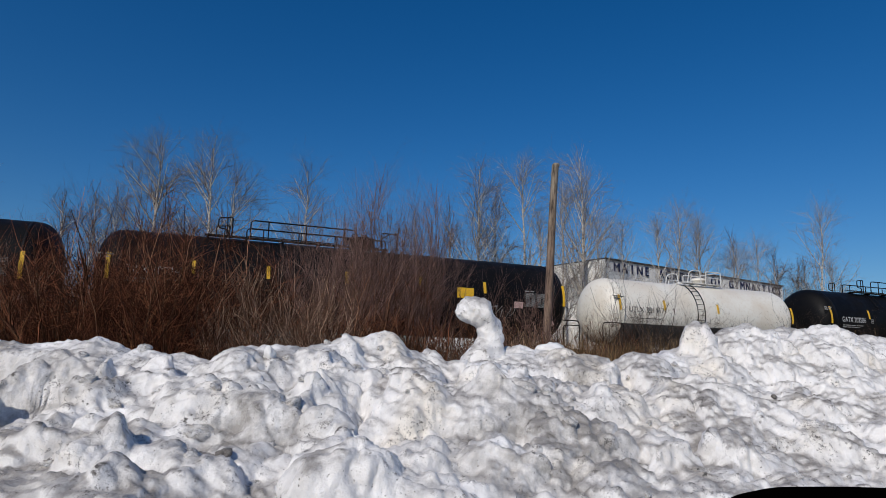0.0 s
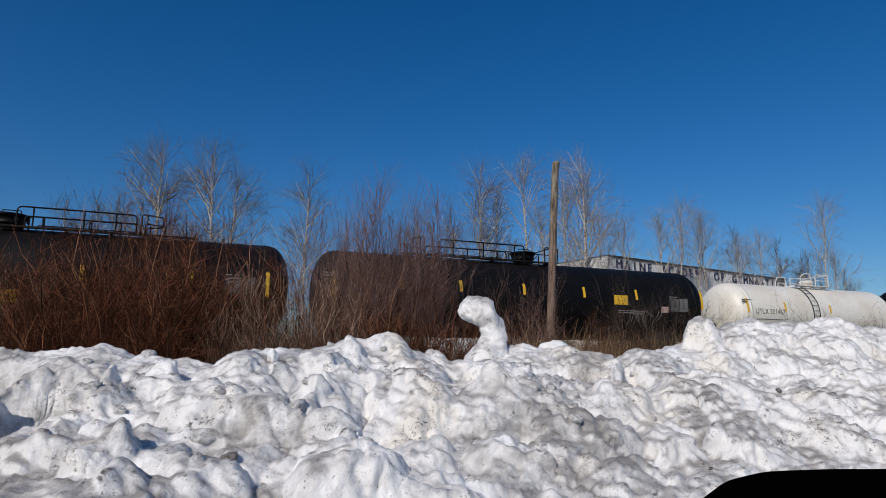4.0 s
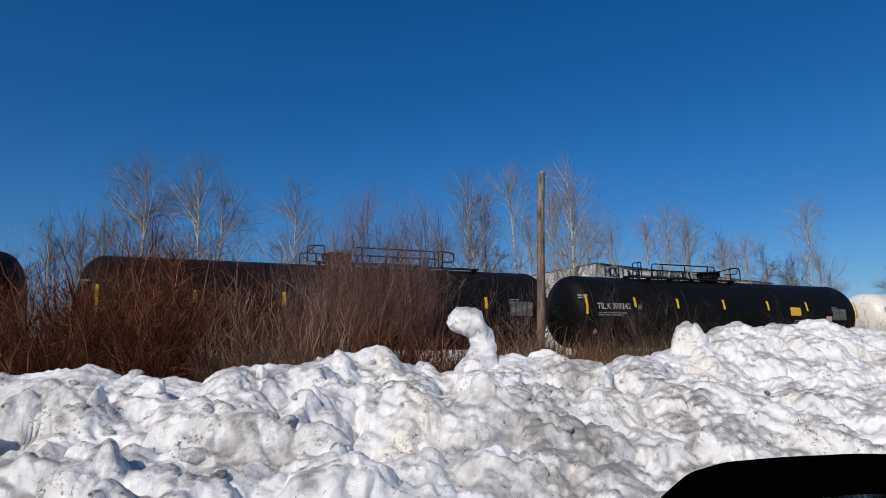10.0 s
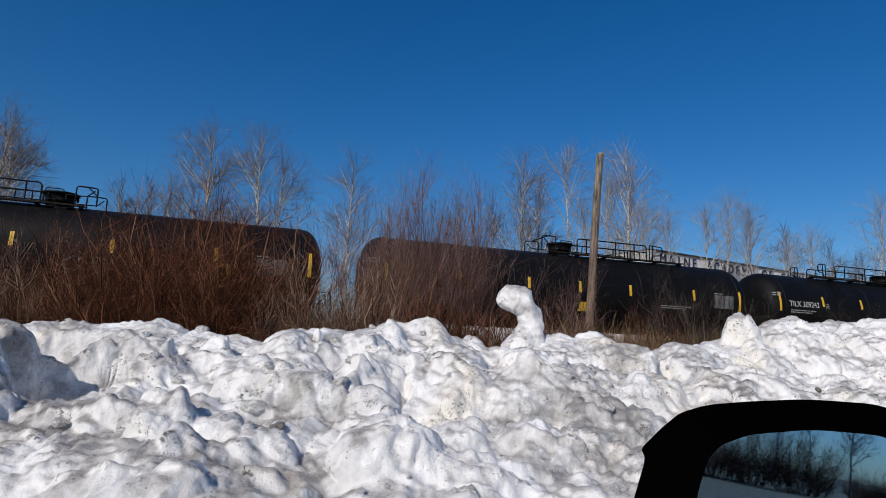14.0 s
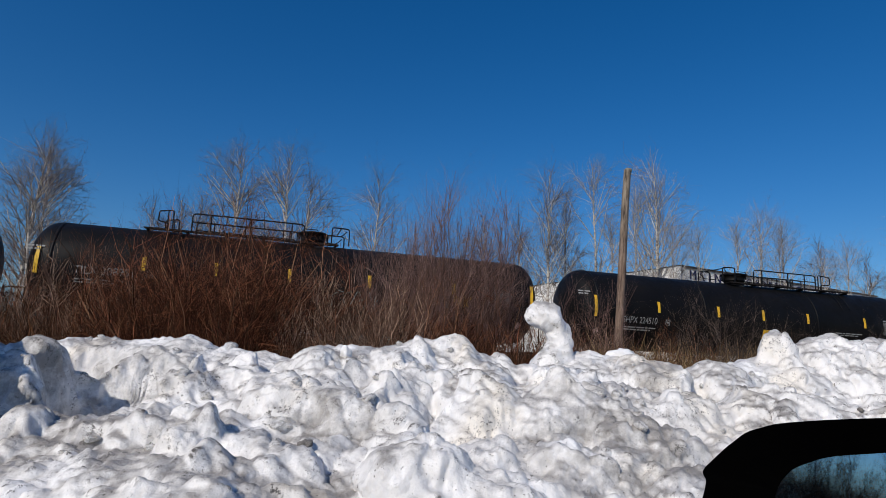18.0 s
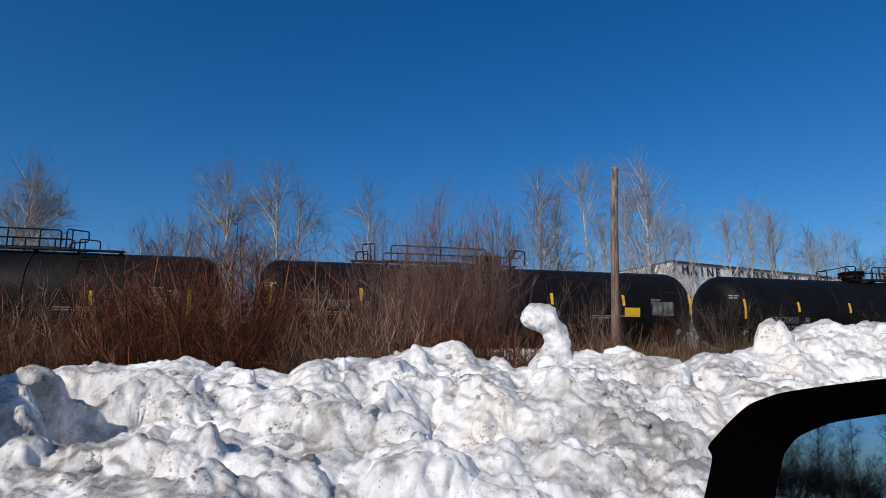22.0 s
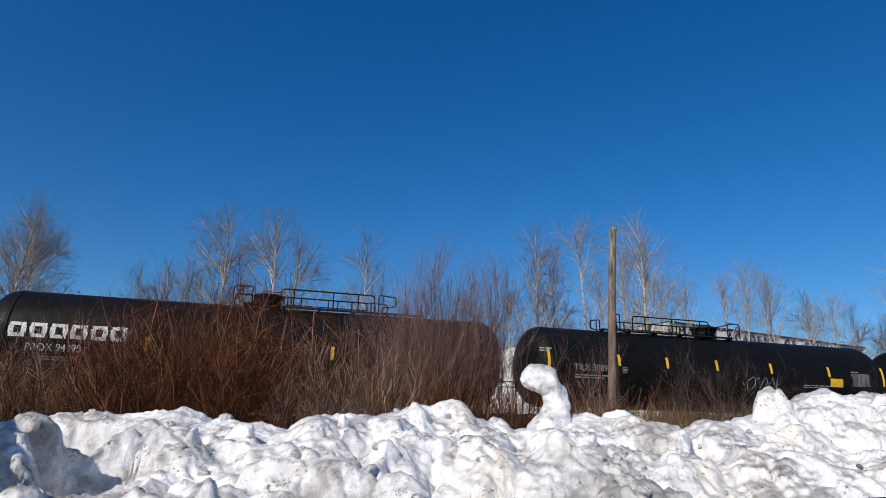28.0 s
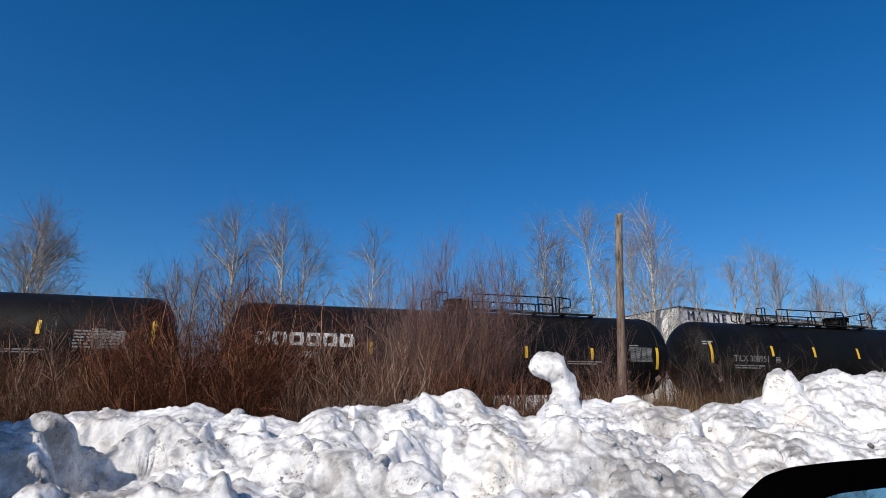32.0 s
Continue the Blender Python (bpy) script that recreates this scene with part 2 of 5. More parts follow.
PINK = plain("red_and_white_placard", (0.62, 0.42, 0.38), 0.6)
NAVY = plain("navy_letter_paint", (0.012, 0.018, 0.075), 0.5)
TRIM = plain("dark_brown_trim", (0.055, 0.045, 0.04), 0.6)
TIE = painted("creosoted_tie", (0.055, 0.042, 0.032), (0.13, 0.10, 0.075), 0.9, 4.0)
BALLAST = painted("ballast_stone", (0.085, 0.072, 0.06), (0.04, 0.034, 0.028), 0.95, 9.0, 0.0, 0.9, 0.9)
# brush, red and rust: near-black lo paints in the thicket's inner shade
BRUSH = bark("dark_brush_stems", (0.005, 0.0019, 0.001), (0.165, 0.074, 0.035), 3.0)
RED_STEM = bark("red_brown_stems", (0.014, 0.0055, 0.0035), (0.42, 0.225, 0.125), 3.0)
STRAW_STEM = bark("straw_stems", (0.10, 0.052, 0.034), (0.60, 0.41, 0.29), 3.0)
SAPLING = bark("sapling_bark", (0.11, 0.062, 0.050), (0.36, 0.235, 0.20), 3.0)
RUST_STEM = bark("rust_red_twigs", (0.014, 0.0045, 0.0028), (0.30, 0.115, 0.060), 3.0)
GREY_STEM = bark("grey_twigs", (0.028, 0.020, 0.016), (0.22, 0.165, 0.135), 3.0)
GRASS = bark("dead_grass_blades", (0.08, 0.045, 0.02), (0.36, 0.25, 0.13), 2.0)
TWIG = bark("birch_twigs", (0.085, 0.066, 0.060), (0.34, 0.30, 0.285), 2.0)
PALE_TWIG = bark("pale_poplar_twigs", (0.19, 0.165, 0.155), (0.46, 0.43, 0.42), 2.0)
DARK_TWIG = bark("dark_tree_twigs", (0.06, 0.047, 0.042), (0.22, 0.18, 0.165), 2.0)
ROCK = painted("dark_grit_ice", (0.10, 0.09, 0.08), (0.35, 0.33, 0.31), 0.8, 6.0)
BLACK_PLASTIC = painted("black_mirror_plastic", (0.0006, 0.0006, 0.0007), (0.001, 0.001, 0.001), 0.8, 8.0)
BLACK_PLASTIC.node_tree.nodes["Principled BSDF"].inputs["Specular IOR Level"].default_value = 0.01
for mm in (TANK_BLACK, PIPE, FRAME):
    mm.node_tree.nodes["Principled BSDF"].inputs["Specular IOR Level"].default_value = 0.12
CAR_PAINT = plain("dark_car_paint", (0.012, 0.013, 0.016), 0.3)
GLASS = bpy.data.materials.new("mirror_glass")
GLASS.use_nodes = True
gb = GLASS.node_tree.nodes["Principled BSDF"]
gb.inputs["Metallic"].default_value, gb.inputs["Roughness"].default_value = 1.0, 0.015
gb.inputs["Base Color"].default_value = (0.24, 0.44, 0.68, 1)


# ---- building blocks ----
def mesh_of(name, verts, faces, smooth=False):
    me = bpy.data.meshes.new(name)
    verts, faces = np.asarray(verts, np.float32), np.asarray(faces, np.int32)
    k = faces.shape[1]
    me.vertices.add(len(verts))
    me.vertices.foreach_set("co", verts.ravel())
    me.loops.add(faces.size)
    me.loops.foreach_set("vertex_index", faces.ravel())
    me.polygons.add(len(faces))
    me.polygons.foreach_set("loop_start", np.arange(0, faces.size, k, dtype=np.int32))
    me.polygons.foreach_set("use_smooth", np.full(len(faces), smooth))
    me.update(calc_edges=True)
    me.validate()
    return me


def finish(name, bm, smooth=False):
    bmesh.ops.recalc_face_normals(bm, faces=bm.faces)
    me = bpy.data.meshes.new(name)
    bm.to_mesh(me)
    bm.free()
    if smooth:
        me.polygons.foreach_set("use_smooth", np.ones(len(me.polygons), bool))
    return me


def part(name, data, material, parent=None, label="", at=None, smooth=False):
    """One mesh object under a thing or a part; data is a mesh or a bmesh."""
    me = data if isinstance(data, bpy.types.Mesh) else finish(name, data, smooth)
    if not me.materials:
        me.materials.append(material)
    ob = new(name, me)
    if at is not None:
        ob.matrix_basis = at
    ob.parent = parent
    return tagged(ob, label)


def boxes(items, bevel=0.0):
    """items: (cx, cy, cz, sx, sy, sz)."""
    bm = bmesh.new()
    for cx, cy, cz, sx, sy, sz in items:
        bmesh.ops.create_cube(bm, size=1, matrix=Matrix.Translation((cx, cy, cz)) @ Matrix.Diagonal((sx, sy, sz, 1)))
    if bevel:
        bmesh.ops.bevel(bm, geom=bm.edges[:], offset=bevel, segments=2, affect="EDGES", profile=0.6)
    return bm


def tube_arrays(lines, sides):
    """Tapered tubes along polylines of equal point count: points (n, k, 3), radii (n, k)."""
    p, r = lines
    n, k, _ = p.shape
    d = np.gradient(p, axis=1)
    d /= np.linalg.norm(d, axis=2, keepdims=True) + 1e-9
    ref = np.where(np.abs(d[..., 2:3]) > 0.9, np.array([1.0, 0, 0]), np.array([0, 0, 1.0]))
    u = np.cross(d, ref)
    u /= np.linalg.norm(u, axis=2, keepdims=True) + 1e-9
    w = np.cross(d, u)
    a = np.arange(sides) * 2 * math.pi / sides
    v = p[:, :, None, :] + r[:, :, None, None] * (np.cos(a)[:, None] * u[:, :, None, :] + np.sin(a)[:, None] * w[:, :, None, :])
    idx = np.arange(n * k * sides).reshape(n, k, sides)
    nxt = np.roll(idx, -1, axis=2)
    f = np.stack([idx[:, :-1], nxt[:, :-1], nxt[:, 1:], idx[:, 1:]], axis=-1).reshape(-1, 4)
    return v.reshape(-1, 3), f


def tubes(name, groups, sides=3, smooth=True):
    vs, fs, off = [], [], 0
    for g in groups:
        v, f = tube_arrays(g, sides)
        vs.append(v)
        fs.append(f + off)
        off += len(v)
    return mesh_of(name, np.concatenate(vs), np.concatenate(fs), smooth)


def pipe(name, pts, r, sides=6):
    p = np.array([pts], float)
    return tubes(name, [(p, np.full(p.shape[:2], r))], sides)


def bent(pts, r=0.18, n=4):
    """A polyline with rounded corners."""
    pts = [Vector(p) for p in pts]
    out = [pts[0]]
    for a, b, c in zip(pts, pts[1:], pts[2:]):
        p, q = b + (a - b).normalized() * r, b + (c - b).normalized() * r
        for i in range(n + 1):
            t = i / n
            out.append(p * (1 - t) ** 2 + b * 2 * t * (1 - t) + q * t * t)
    return [tuple(p) for p in out + [pts[-1]]]


def lathe(profile, sides=40, axis="x"):
    """profile: (along, radius)."""
    p = np.array(profile, float)
    a = np.arange(sides) * 2 * math.pi / sides
    al, ra = p[:, 0][:, None] + 0 * a, p[:, 1][:, None]
    c, s = ra * np.cos(a), ra * np.sin(a)
    v = np.stack([al, c, s] if axis == "x" else ([c, al, s] if axis == "y" else [c, s, al]), -1).reshape(-1, 3)
    i = np.arange(len(p) * sides).reshape(len(p), sides)
    n = np.roll(i, -1, 1)
    f = np.stack([i[:-1], i[1:], n[1:], n[:-1]], -1).reshape(-1, 4)
    return v, f


def lathe_mesh(name, profile, sides=40, axis="x", shift=(0, 0, 0)):
    v, f = lathe(profile, sides, axis)
    return mesh_of(name, v + np.array(shift), f, True)


def letters(name, text, size, width=0.0):
    """The outline of a line of text as a flat mesh, from x = 0, upright in x and z."""
    cu = bpy.data.curves.new(name, "FONT")
    cu.body, cu.size = text, size
    ob = bpy.data.objects.new(name, cu)
    scene.collection.objects.link(ob)
    me = bpy.data.meshes.new_from_object(ob.evaluated_get(bpy.context.evaluated_depsgraph_get()))
    bpy.data.objects.remove(ob)
    me.transform(Matrix.Rotation(radians(90), 4, "X"))
    if width:
        me.transform(Matrix.Diagonal((width / max(v.co.x for v in me.vertices), 1, 1, 1)))
    return me


# ---- numpy noise for the snow ----
def hash2(ix, iy, k):
    h = np.sin(ix * 127.1 + iy * 311.7 + k * 74.7) * 43758.5453
    return h - np.floor(h)


def value_noise(x, y, k):
    ix, iy = np.floor(x), np.floor(y)
    fx, fy = x - ix, y - iy
    fx, fy = fx * fx * (3 - 2 * fx), fy * fy * (3 - 2 * fy)
    a, b = hash2(ix, iy, k), hash2(ix + 1, iy, k)
    c, d = hash2(ix, iy + 1, k), hash2(ix + 1, iy + 1, k)
    return (a * (1 - fx) + b * fx) * (1 - fy) + (c * (1 - fx) + d * fx) * fy


def fbm(x, y, k, octaves=4):
    return sum(value_noise(x * 2 ** o + 17.3 * o, y * 2 ** o - 9.1 * o, k + o) * 0.5 ** (o + 1) for o in range(octaves)) / (1 - 0.5 ** octaves)


def clods(x, y, k):
    """Rounded lumps of uneven height, packed side by side."""
    ix, iy = np.floor(x), np.floor(y)
    best = np.zeros_like(x)
    for dx in (-1, 0, 1):
        for dy in (-1, 0, 1):
            cx, cy = ix + dx, iy + dy
            px, py = cx + hash2(cx, cy, k), cy + hash2(cx, cy, k + 1)
            r = 0.72 + 0.5 * hash2(cx, cy, k + 2)
            d2 = ((x - px) ** 2 + (y - py) ** 2) / r ** 2
            best = np.maximum(best, np.clip(1 - d2, 0, 1) ** 0.8 * (0.45 + 0.55 * hash2(cx, cy, k + 3)))
    return best


def perlin(x, y, k):
    """Gradient noise, about -0.7 to 0.7."""
    ix, iy = np.floor(x), np.floor(y)
    fx, fy = x - ix, y - iy
    sx, sy = fx * fx * fx * (fx * (fx * 6 - 15) + 10), fy * fy * fy * (fy * (fy * 6 - 15) + 10)

    def corner(dx, dy):
        a = hash2(ix + dx, iy + dy, k) * 2 * math.pi
        return np.cos(a) * (fx - dx) + np.sin(a) * (fy - dy)
    return (corner(0, 0) * (1 - sx) + corner(1, 0) * sx) * (1 - sy) + (corner(0, 1) * (1 - sx) + corner(1, 1) * sx) * sy


def billow(x, y, k, octaves):
    """Rounded bulges with sharp creases between them."""
    return sum(np.abs(perlin(x * 2.03 ** o + 7.7 * o, y * 2.03 ** o - 3.1 * o, k + o)) * 0.5 ** o for o in range(octaves)) / 1.3


# ---- the ground, the track and the snow bank ----
TRACK_TURN = 22.41
TRACK = Matrix.Translation((0, 24.27, 0)) @ Matrix.Rotation(radians(TRACK_TURN), 4, "Z")
RAIL_TOP = 0.80


def ground_height(x, y):
    """Flat, with a low rise towards the track."""
    c, s = math.cos(radians(TRACK_TURN)), math.sin(radians(TRACK_TURN))
    off = -s * x + c * (y - 24.27)
    return 0.30 * np.clip(1 - (np.abs(off) - 3.5) / 7.0, 0, 1) + 0.06 * (fbm(x * 0.6, y * 0.6, 3) - 0.5)


def build_ground():
    xs = np.concatenate([[-2500, -900, -300, -120], np.arange(-70, 90.1, 1.0), [150, 350, 900, 2500]])
    ys = np.concatenate([[-2500, -800, -200, -60], np.arange(-20, 90.1, 1.0), [150, 350, 900, 2500]])
    gx, gy = np.meshgrid(xs, ys)
    gz = ground_height(gx, gy)
    v = np.stack([gx, gy, gz], -1).reshape(-1, 3)
    i = np.arange(len(v)).reshape(len(ys), len(xs))
    f = np.stack([i[:-1, :-1], i[:-1, 1:], i[1:, 1:], i[1:, :-1]], -1).reshape(-1, 4)
    tagged(part("ground", mesh_of("ground", v, f, True), GROUND), "brown dead grass ground with patches of old snow", "ground", kind="structure")


def build_track():
    n = 60
    xs = np.linspace(-75, 85, n)
    prof = [(-3.9, 0.0), (-2.0, 0.58), (-1.5, 0.63), (1.5, 0.63), (2.0, 0.58), (3.9, 0.0)]
    v = [(x, y + 0.12 * (noise.noise((x * 0.5, y * 3, 1))), z) for x in xs for y, z in prof]
    k = len(prof)
    f = [(a * k + b, (a + 1) * k + b, (a + 1) * k + b + 1, a * k + b + 1) for a in range(n - 1) for b in range(k - 1)]
    tagged(part("ballast", mesh_of("ballast", v, f), BALLAST, at=TRACK), "grey crushed stone railway ballast bed", "ballast", kind="structure")
    for y in (-0.755, 0.755):
        bm = boxes([(5, y, 0.79, 160, 0.07, 0.035), (5, y, 0.73, 160, 0.018, 0.10), (5, y, 0.67, 160, 0.14, 0.02)])
        tagged(part("rail", bm, RAIL, at=TRACK), "rusty steel rail on wooden ties", "rail", "rails of the track", "structure")


CREST_Z = [(-9, 1.40), (-5.2, 1.44), (-4.75, 1.52), (-4.4, 1.63), (-3.9, 1.682), (-3.3, 1.671), (-2.95, 1.725), (-2.7, 1.631), (-2.2, 1.605), (-1.75, 1.511), (-1.5, 1.664), (-1.2, 1.683), (-0.9, 1.795), (-0.5, 1.764), (-0.2, 1.624), (0.0, 1.511), (0.3, 1.708), (0.7, 1.77), (1.1, 1.697), (1.45, 1.64), (2.0, 1.629), (2.35, 1.751), (2.9, 1.851), (3.4, 1.849), (4.1, 2.108), (5.0, 2.023), (8.0, 1.955), (13, 1.905)]
CREST_Y = [(-9, 6.2), (-4, 5.6), (-2.5, 5.4), (-1.4, 5.2), (-0.6, 5.8), (0.4, 6.3), (1.5, 6.4), (2.5, 7.0), (3.3, 7.6), (4.2, 7.9), (13, 8.3)]
# clods that stand out of the bank: x, y, radius, height
CLODS_A = [(-2.11, 4.66, 0.17, 0.09), (-2.68, 4.74, 0.18, 0.1), (-2.57, 4.85, 0.15, 0.08), (-1.6, 5.17, 0.13, 0.07), (-1.28, 4.81, 0.1, 0.05), (-1.7, 4.82, 0.22, 0.12), (-2.22, 3.59, 0.19, 0.1), (-2.03, 3.58, 0.17, 0.09), (-1.77, 3.51, 0.17, 0.09), (-1.52, 3.2, 0.16, 0.08), (-3.22, 4.87, 0.18, 0.1), (-1.64, 4.07, 0.21, 0.11), (-2.55, 4.29, 0.15, 0.08), (-1.14, 3.8, 0.18, 0.1), (-1.21, 3.4, 0.14, 0.07), (-1.52, 3.58, 0.17, 0.09)]
CLODS_B = [(-0.79, 5.37, 0.14, 0.08), (-0.47, 5.62, 0.21, 0.11), (-0.99, 5.06, 0.21, 0.11), (-0.75, 4.69, 0.28, 0.15), (-0.45, 4.79, 0.22, 0.12), (-0.25, 5.37, 0.24, 0.13), (-0.08, 5.54, 0.14, 0.07), (-0.24, 4.68, 0.27, 0.15), (-0.71, 3.91, 0.23, 0.12), (0.38, 5.4, 0.32, 0.17), (0.18, 4.59, 0.31, 0.16), (0.51, 4.81, 0.37, 0.2), (-0.55, 3.54, 0.32, 0.17), (0.35, 3.98, 0.26, 0.14), (0.01, 6.06, 0.19, 0.1), (0.74, 5.37, 0.25, 0.13), (-0.98, 4.36, 0.15, 0.08), (-0.2, 3.93, 0.24, 0.13)]
CLODS_C = [(1.28, 5.98, 0.33, 0.18), (1.92, 6.24, 0.33, 0.18), (2.8, 6.76, 0.15, 0.08), (2.45, 6.02, 0.16, 0.09), (3.47, 7.44, 0.45, 0.24), (3.6, 7.0, 0.31, 0.17), (4.19, 7.26, 0.34, 0.18), (1.31, 5.03, 0.28, 0.15), (1.0, 4.54, 0.28, 0.15), (1.78, 5.29, 0.19, 0.1), (2.06, 5.04, 0.18, 0.1), (1.98, 4.58, 0.2, 0.11), (1.5, 4.43, 0.21, 0.11), (4.69, 7.63, 0.34, 0.18), (3.56, 6.39, 0.29, 0.15), (0.71, 4.23, 0.26, 0.14), (1.09, 4.06, 0.25, 0.13)]


def dome(x, y, cx, cy, r, amp):
    return amp * np.clip(1 - ((x - cx) ** 2 + (y - cy) ** 2) / (r * r), 0, 1) ** 0.75


# slabs of packed snow with steep sides: x, y, half-length, half-depth, turn, height
SLABS = [(-1.15, 4.08, 0.42, 0.17, -10, 0.13), (-1.03, 4.92, 0.23, 0.19, 10, 0.06), (-0.85, 4.36, 0.19, 0.17, 0, 0.12), (-0.33, 4.50, 0.29, 0.17, 12, 0.11), (-2.12, 4.64, 0.20, 0.14, 0, 0.10),
         (-2.32, 4.40, 0.20, 0.17, 20, 0.12), (-0.22, 3.52, 0.52, 0.16, 12, 0.11), (-1.78, 3.42, 0.19, 0.15, 25, 0.13), (0.55, 4.55, 0.34, 0.18, -15, 0.10), (1.05, 5.05, 0.30, 0.22, -30, 0.10), (-4.15, 4.98, 0.24, 0.18, 0, 0.09), (-3.55, 3.78, 0.20, 0.14, 10, 0.15),
         (-3.08, 3.62, 0.17, 0.12, 10, 0.14), (-3.55, 4.32, 0.26, 0.14, -12, 0.10)]


def slab(x, y, cx, cy, rx, ry, turn, amp):
    c, s = math.cos(radians(turn)), math.sin(radians(turn))
    u, v = (x - cx) * c + (y - cy) * s, (y - cy) * c - (x - cx) * s
    return amp * np.exp(-((u / rx) ** 2 + (v / ry) ** 2) ** 2.5)


def snow_height(x, y):
    wx, wy = x + 0.16 * perlin(x * 1.7, y * 1.7, 11) + 0.07 * perlin(x * 4.5, y * 4.5, 13), y + 0.16 * perlin(x * 1.7, y * 1.7, 19) + 0.07 * perlin(x * 4.5, y * 4.5, 23)
    zc = np.interp(x, [p[0] for p in CREST_Z], [p[1] for p in CREST_Z])
    yc = np.interp(x, [p[0] for p in CREST_Y], [p[1] for p in CREST_Y])
    w = yc - y
    broad = sum(np.interp(x + k, [p[0] for p in CREST_Z], [p[1] for p in CREST_Z]) for k in (-0.75, -0.45, -0.15, 0.15, 0.45, 0.75)) / 6
    zc = broad + (zc - broad) * np.exp(-(np.maximum(w, 0) / 0.65) ** 2)
    steep = np.clip((x - 2.2) / 0.8, 0, 1)
    front = 0.32 * w * (1 - steep) + steep * (0.55 * np.clip(w, 0, 1.5) + 0.24 * np.clip(w - 1.5, 0, 9))
    h = zc - np.where(w > 0, front, 0.35 * w * w - 0.16 * w)
    near = np.clip((2.9 - y) / 1.5, 0, 1)
    h = h - 1.5 * near * near
    # hollows between the clods
    for cx, cy, rx, ry, dz in ((-1.1, 4.75, 0.18, 0.26, 0.16), (-0.60, 4.40, 0.035, 0.28, 0.16),
                               (-1.28, 3.82, 0.30, 0.16, 0.16), (1.66, 5.75, 0.12, 0.45, 0.18), (2.45, 6.35, 0.22, 0.45, 0.16), (3.3, 5.75, 0.9, 0.30, 0.16)):
        h = h - dz * np.exp(-((wx - cx) / rx) ** 2 - ((wy - cy) / ry) ** 2)
    calm = 1 - 0.75 * np.exp(-(w / 0.40) ** 2)
    for cx, cy, r, amp in CLODS_A + CLODS_B + CLODS_C:
        h = h + dome(wx, wy, cx, cy, r, amp)
    for one in SLABS:
        h = h + slab(wx, wy, *one)
    h = h + dome(wx, wy, 2.70, 7.05, 0.21, 0.27) + dome(wx, wy, 2.90, 6.95, 0.16, 0.12)
    # a flat-topped block at the far end, the hole beside it, and an added high clod, out of view, to shade both
    block = np.exp(-(((wx + 3.80) / 0.64) ** 2 + ((wy - 4.15) / 0.50) ** 2) ** 5)
    h = h + block * np.clip(1.50 - h, 0, 0.5)
    h = h - 0.88 * np.exp(-(((wx + 2.98) / 0.42) ** 2 + ((wy - 4.45) / 0.44) ** 2) ** 3)
    h = h - 0.42 * np.exp(-(((wx + 3.66) / 0.33) ** 2 + ((wy - 4.98) / 0.24) ** 2) ** 2)
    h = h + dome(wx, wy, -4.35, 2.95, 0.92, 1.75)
    # the low ridge that runs down in front of the high mound
    u, v = (x - 2.75) * 0.86 - (y - 5.05) * 0.51, (x - 2.75) * 0.51 + (y - 5.05) * 0.86
    h = h + 0.24 * np.clip(1 - (u / 1.25) ** 2, 0, 1) * np.exp(-np.abs(v / 0.20) ** 1.6)
    h = h + calm * (0.24 * (billow(wx * 0.85, wy * 0.85, 31, 2) - 0.25) + 0.16 * perlin(x * 0.6, y * 0.6, 37))
    # benches: the ploughed layers have melted back unevenly
    bench = 2 * math.pi * (h / 0.25 + 0.8 * perlin(wx * 0.8, wy * 1.3, 43) + 0.30 * perlin(wx * 3.1, wy * 4.1, 47))
    h = h + calm * 0.034 * np.sin(bench + 0.6 * np.sin(bench)) * np.clip(0.65 + 1.3 * perlin(x * 0.9, y * 0.9, 53), 0.15, 1)
    return np.maximum(h, -0.25)


def snow_points(gx, gy):
    """The bank's surface: the broad form, pushed out along its slope into rounded crusts with creases between them."""
    gz = snow_height(gx, gy)
    e = 0.03
    nx = -(snow_height(gx + e, gy) - snow_height(gx - e, gy)) / (2 * e)
    ny = -(snow_height(gx, gy + e) - snow_height(gx, gy - e)) / (2 * e)
    n = np.stack([nx, ny, np.ones_like(nx)], -1)
    n /= np.linalg.norm(n, axis=-1, keepdims=True)
    ax, ay = gx + 0.10 * perlin(gx * 3, gy * 3, 131), gy + 0.10 * perlin(gx * 3, gy * 3 + gz * 3, 137)
    yc = np.interp(gx, [p[0] for p in CREST_Y], [p[1] for p in CREST_Y])
    calm = 1 - 0.55 * np.exp(-((yc - gy) / 0.30) ** 2)
    slope = ay + 0.6 * gz
    d = calm * (0.060 * (clods(ax / 0.42, slope / 0.30, 41) - 0.5) + 0.035 * (clods(ax / 0.17, slope / 0.12, 51) - 0.5) + 0.12 * (billow(ax * 2.4, slope * 2.4, 61, 2) - 0.25))
    torn = np.exp(-((gx + 3.35) / 0.85) ** 2 - ((gy - 4.35) / 0.85) ** 2)
    d = d + torn * (0.20 * (clods(ax / 0.34, slope / 0.26, 91) - 0.62) + 0.16 * (billow(ax * 4.2, slope * 4.2, 95, 2) - 0.25))
    d = d + 0.095 * (billow(ax * 6.0, slope * 6.0, 63, 2) - 0.25) * calm + 0.028 * (billow(ax * 13, slope * 13, 71, 2) - 0.25) + 0.018 * (clods(ax / 0.085, slope / 0.065, 77) - 0.5) + 0.010 * (billow(ax * 27, slope * 27, 81, 2) - 0.25)
    return np.stack([gx, gy, gz], -1) + n * d[..., None]


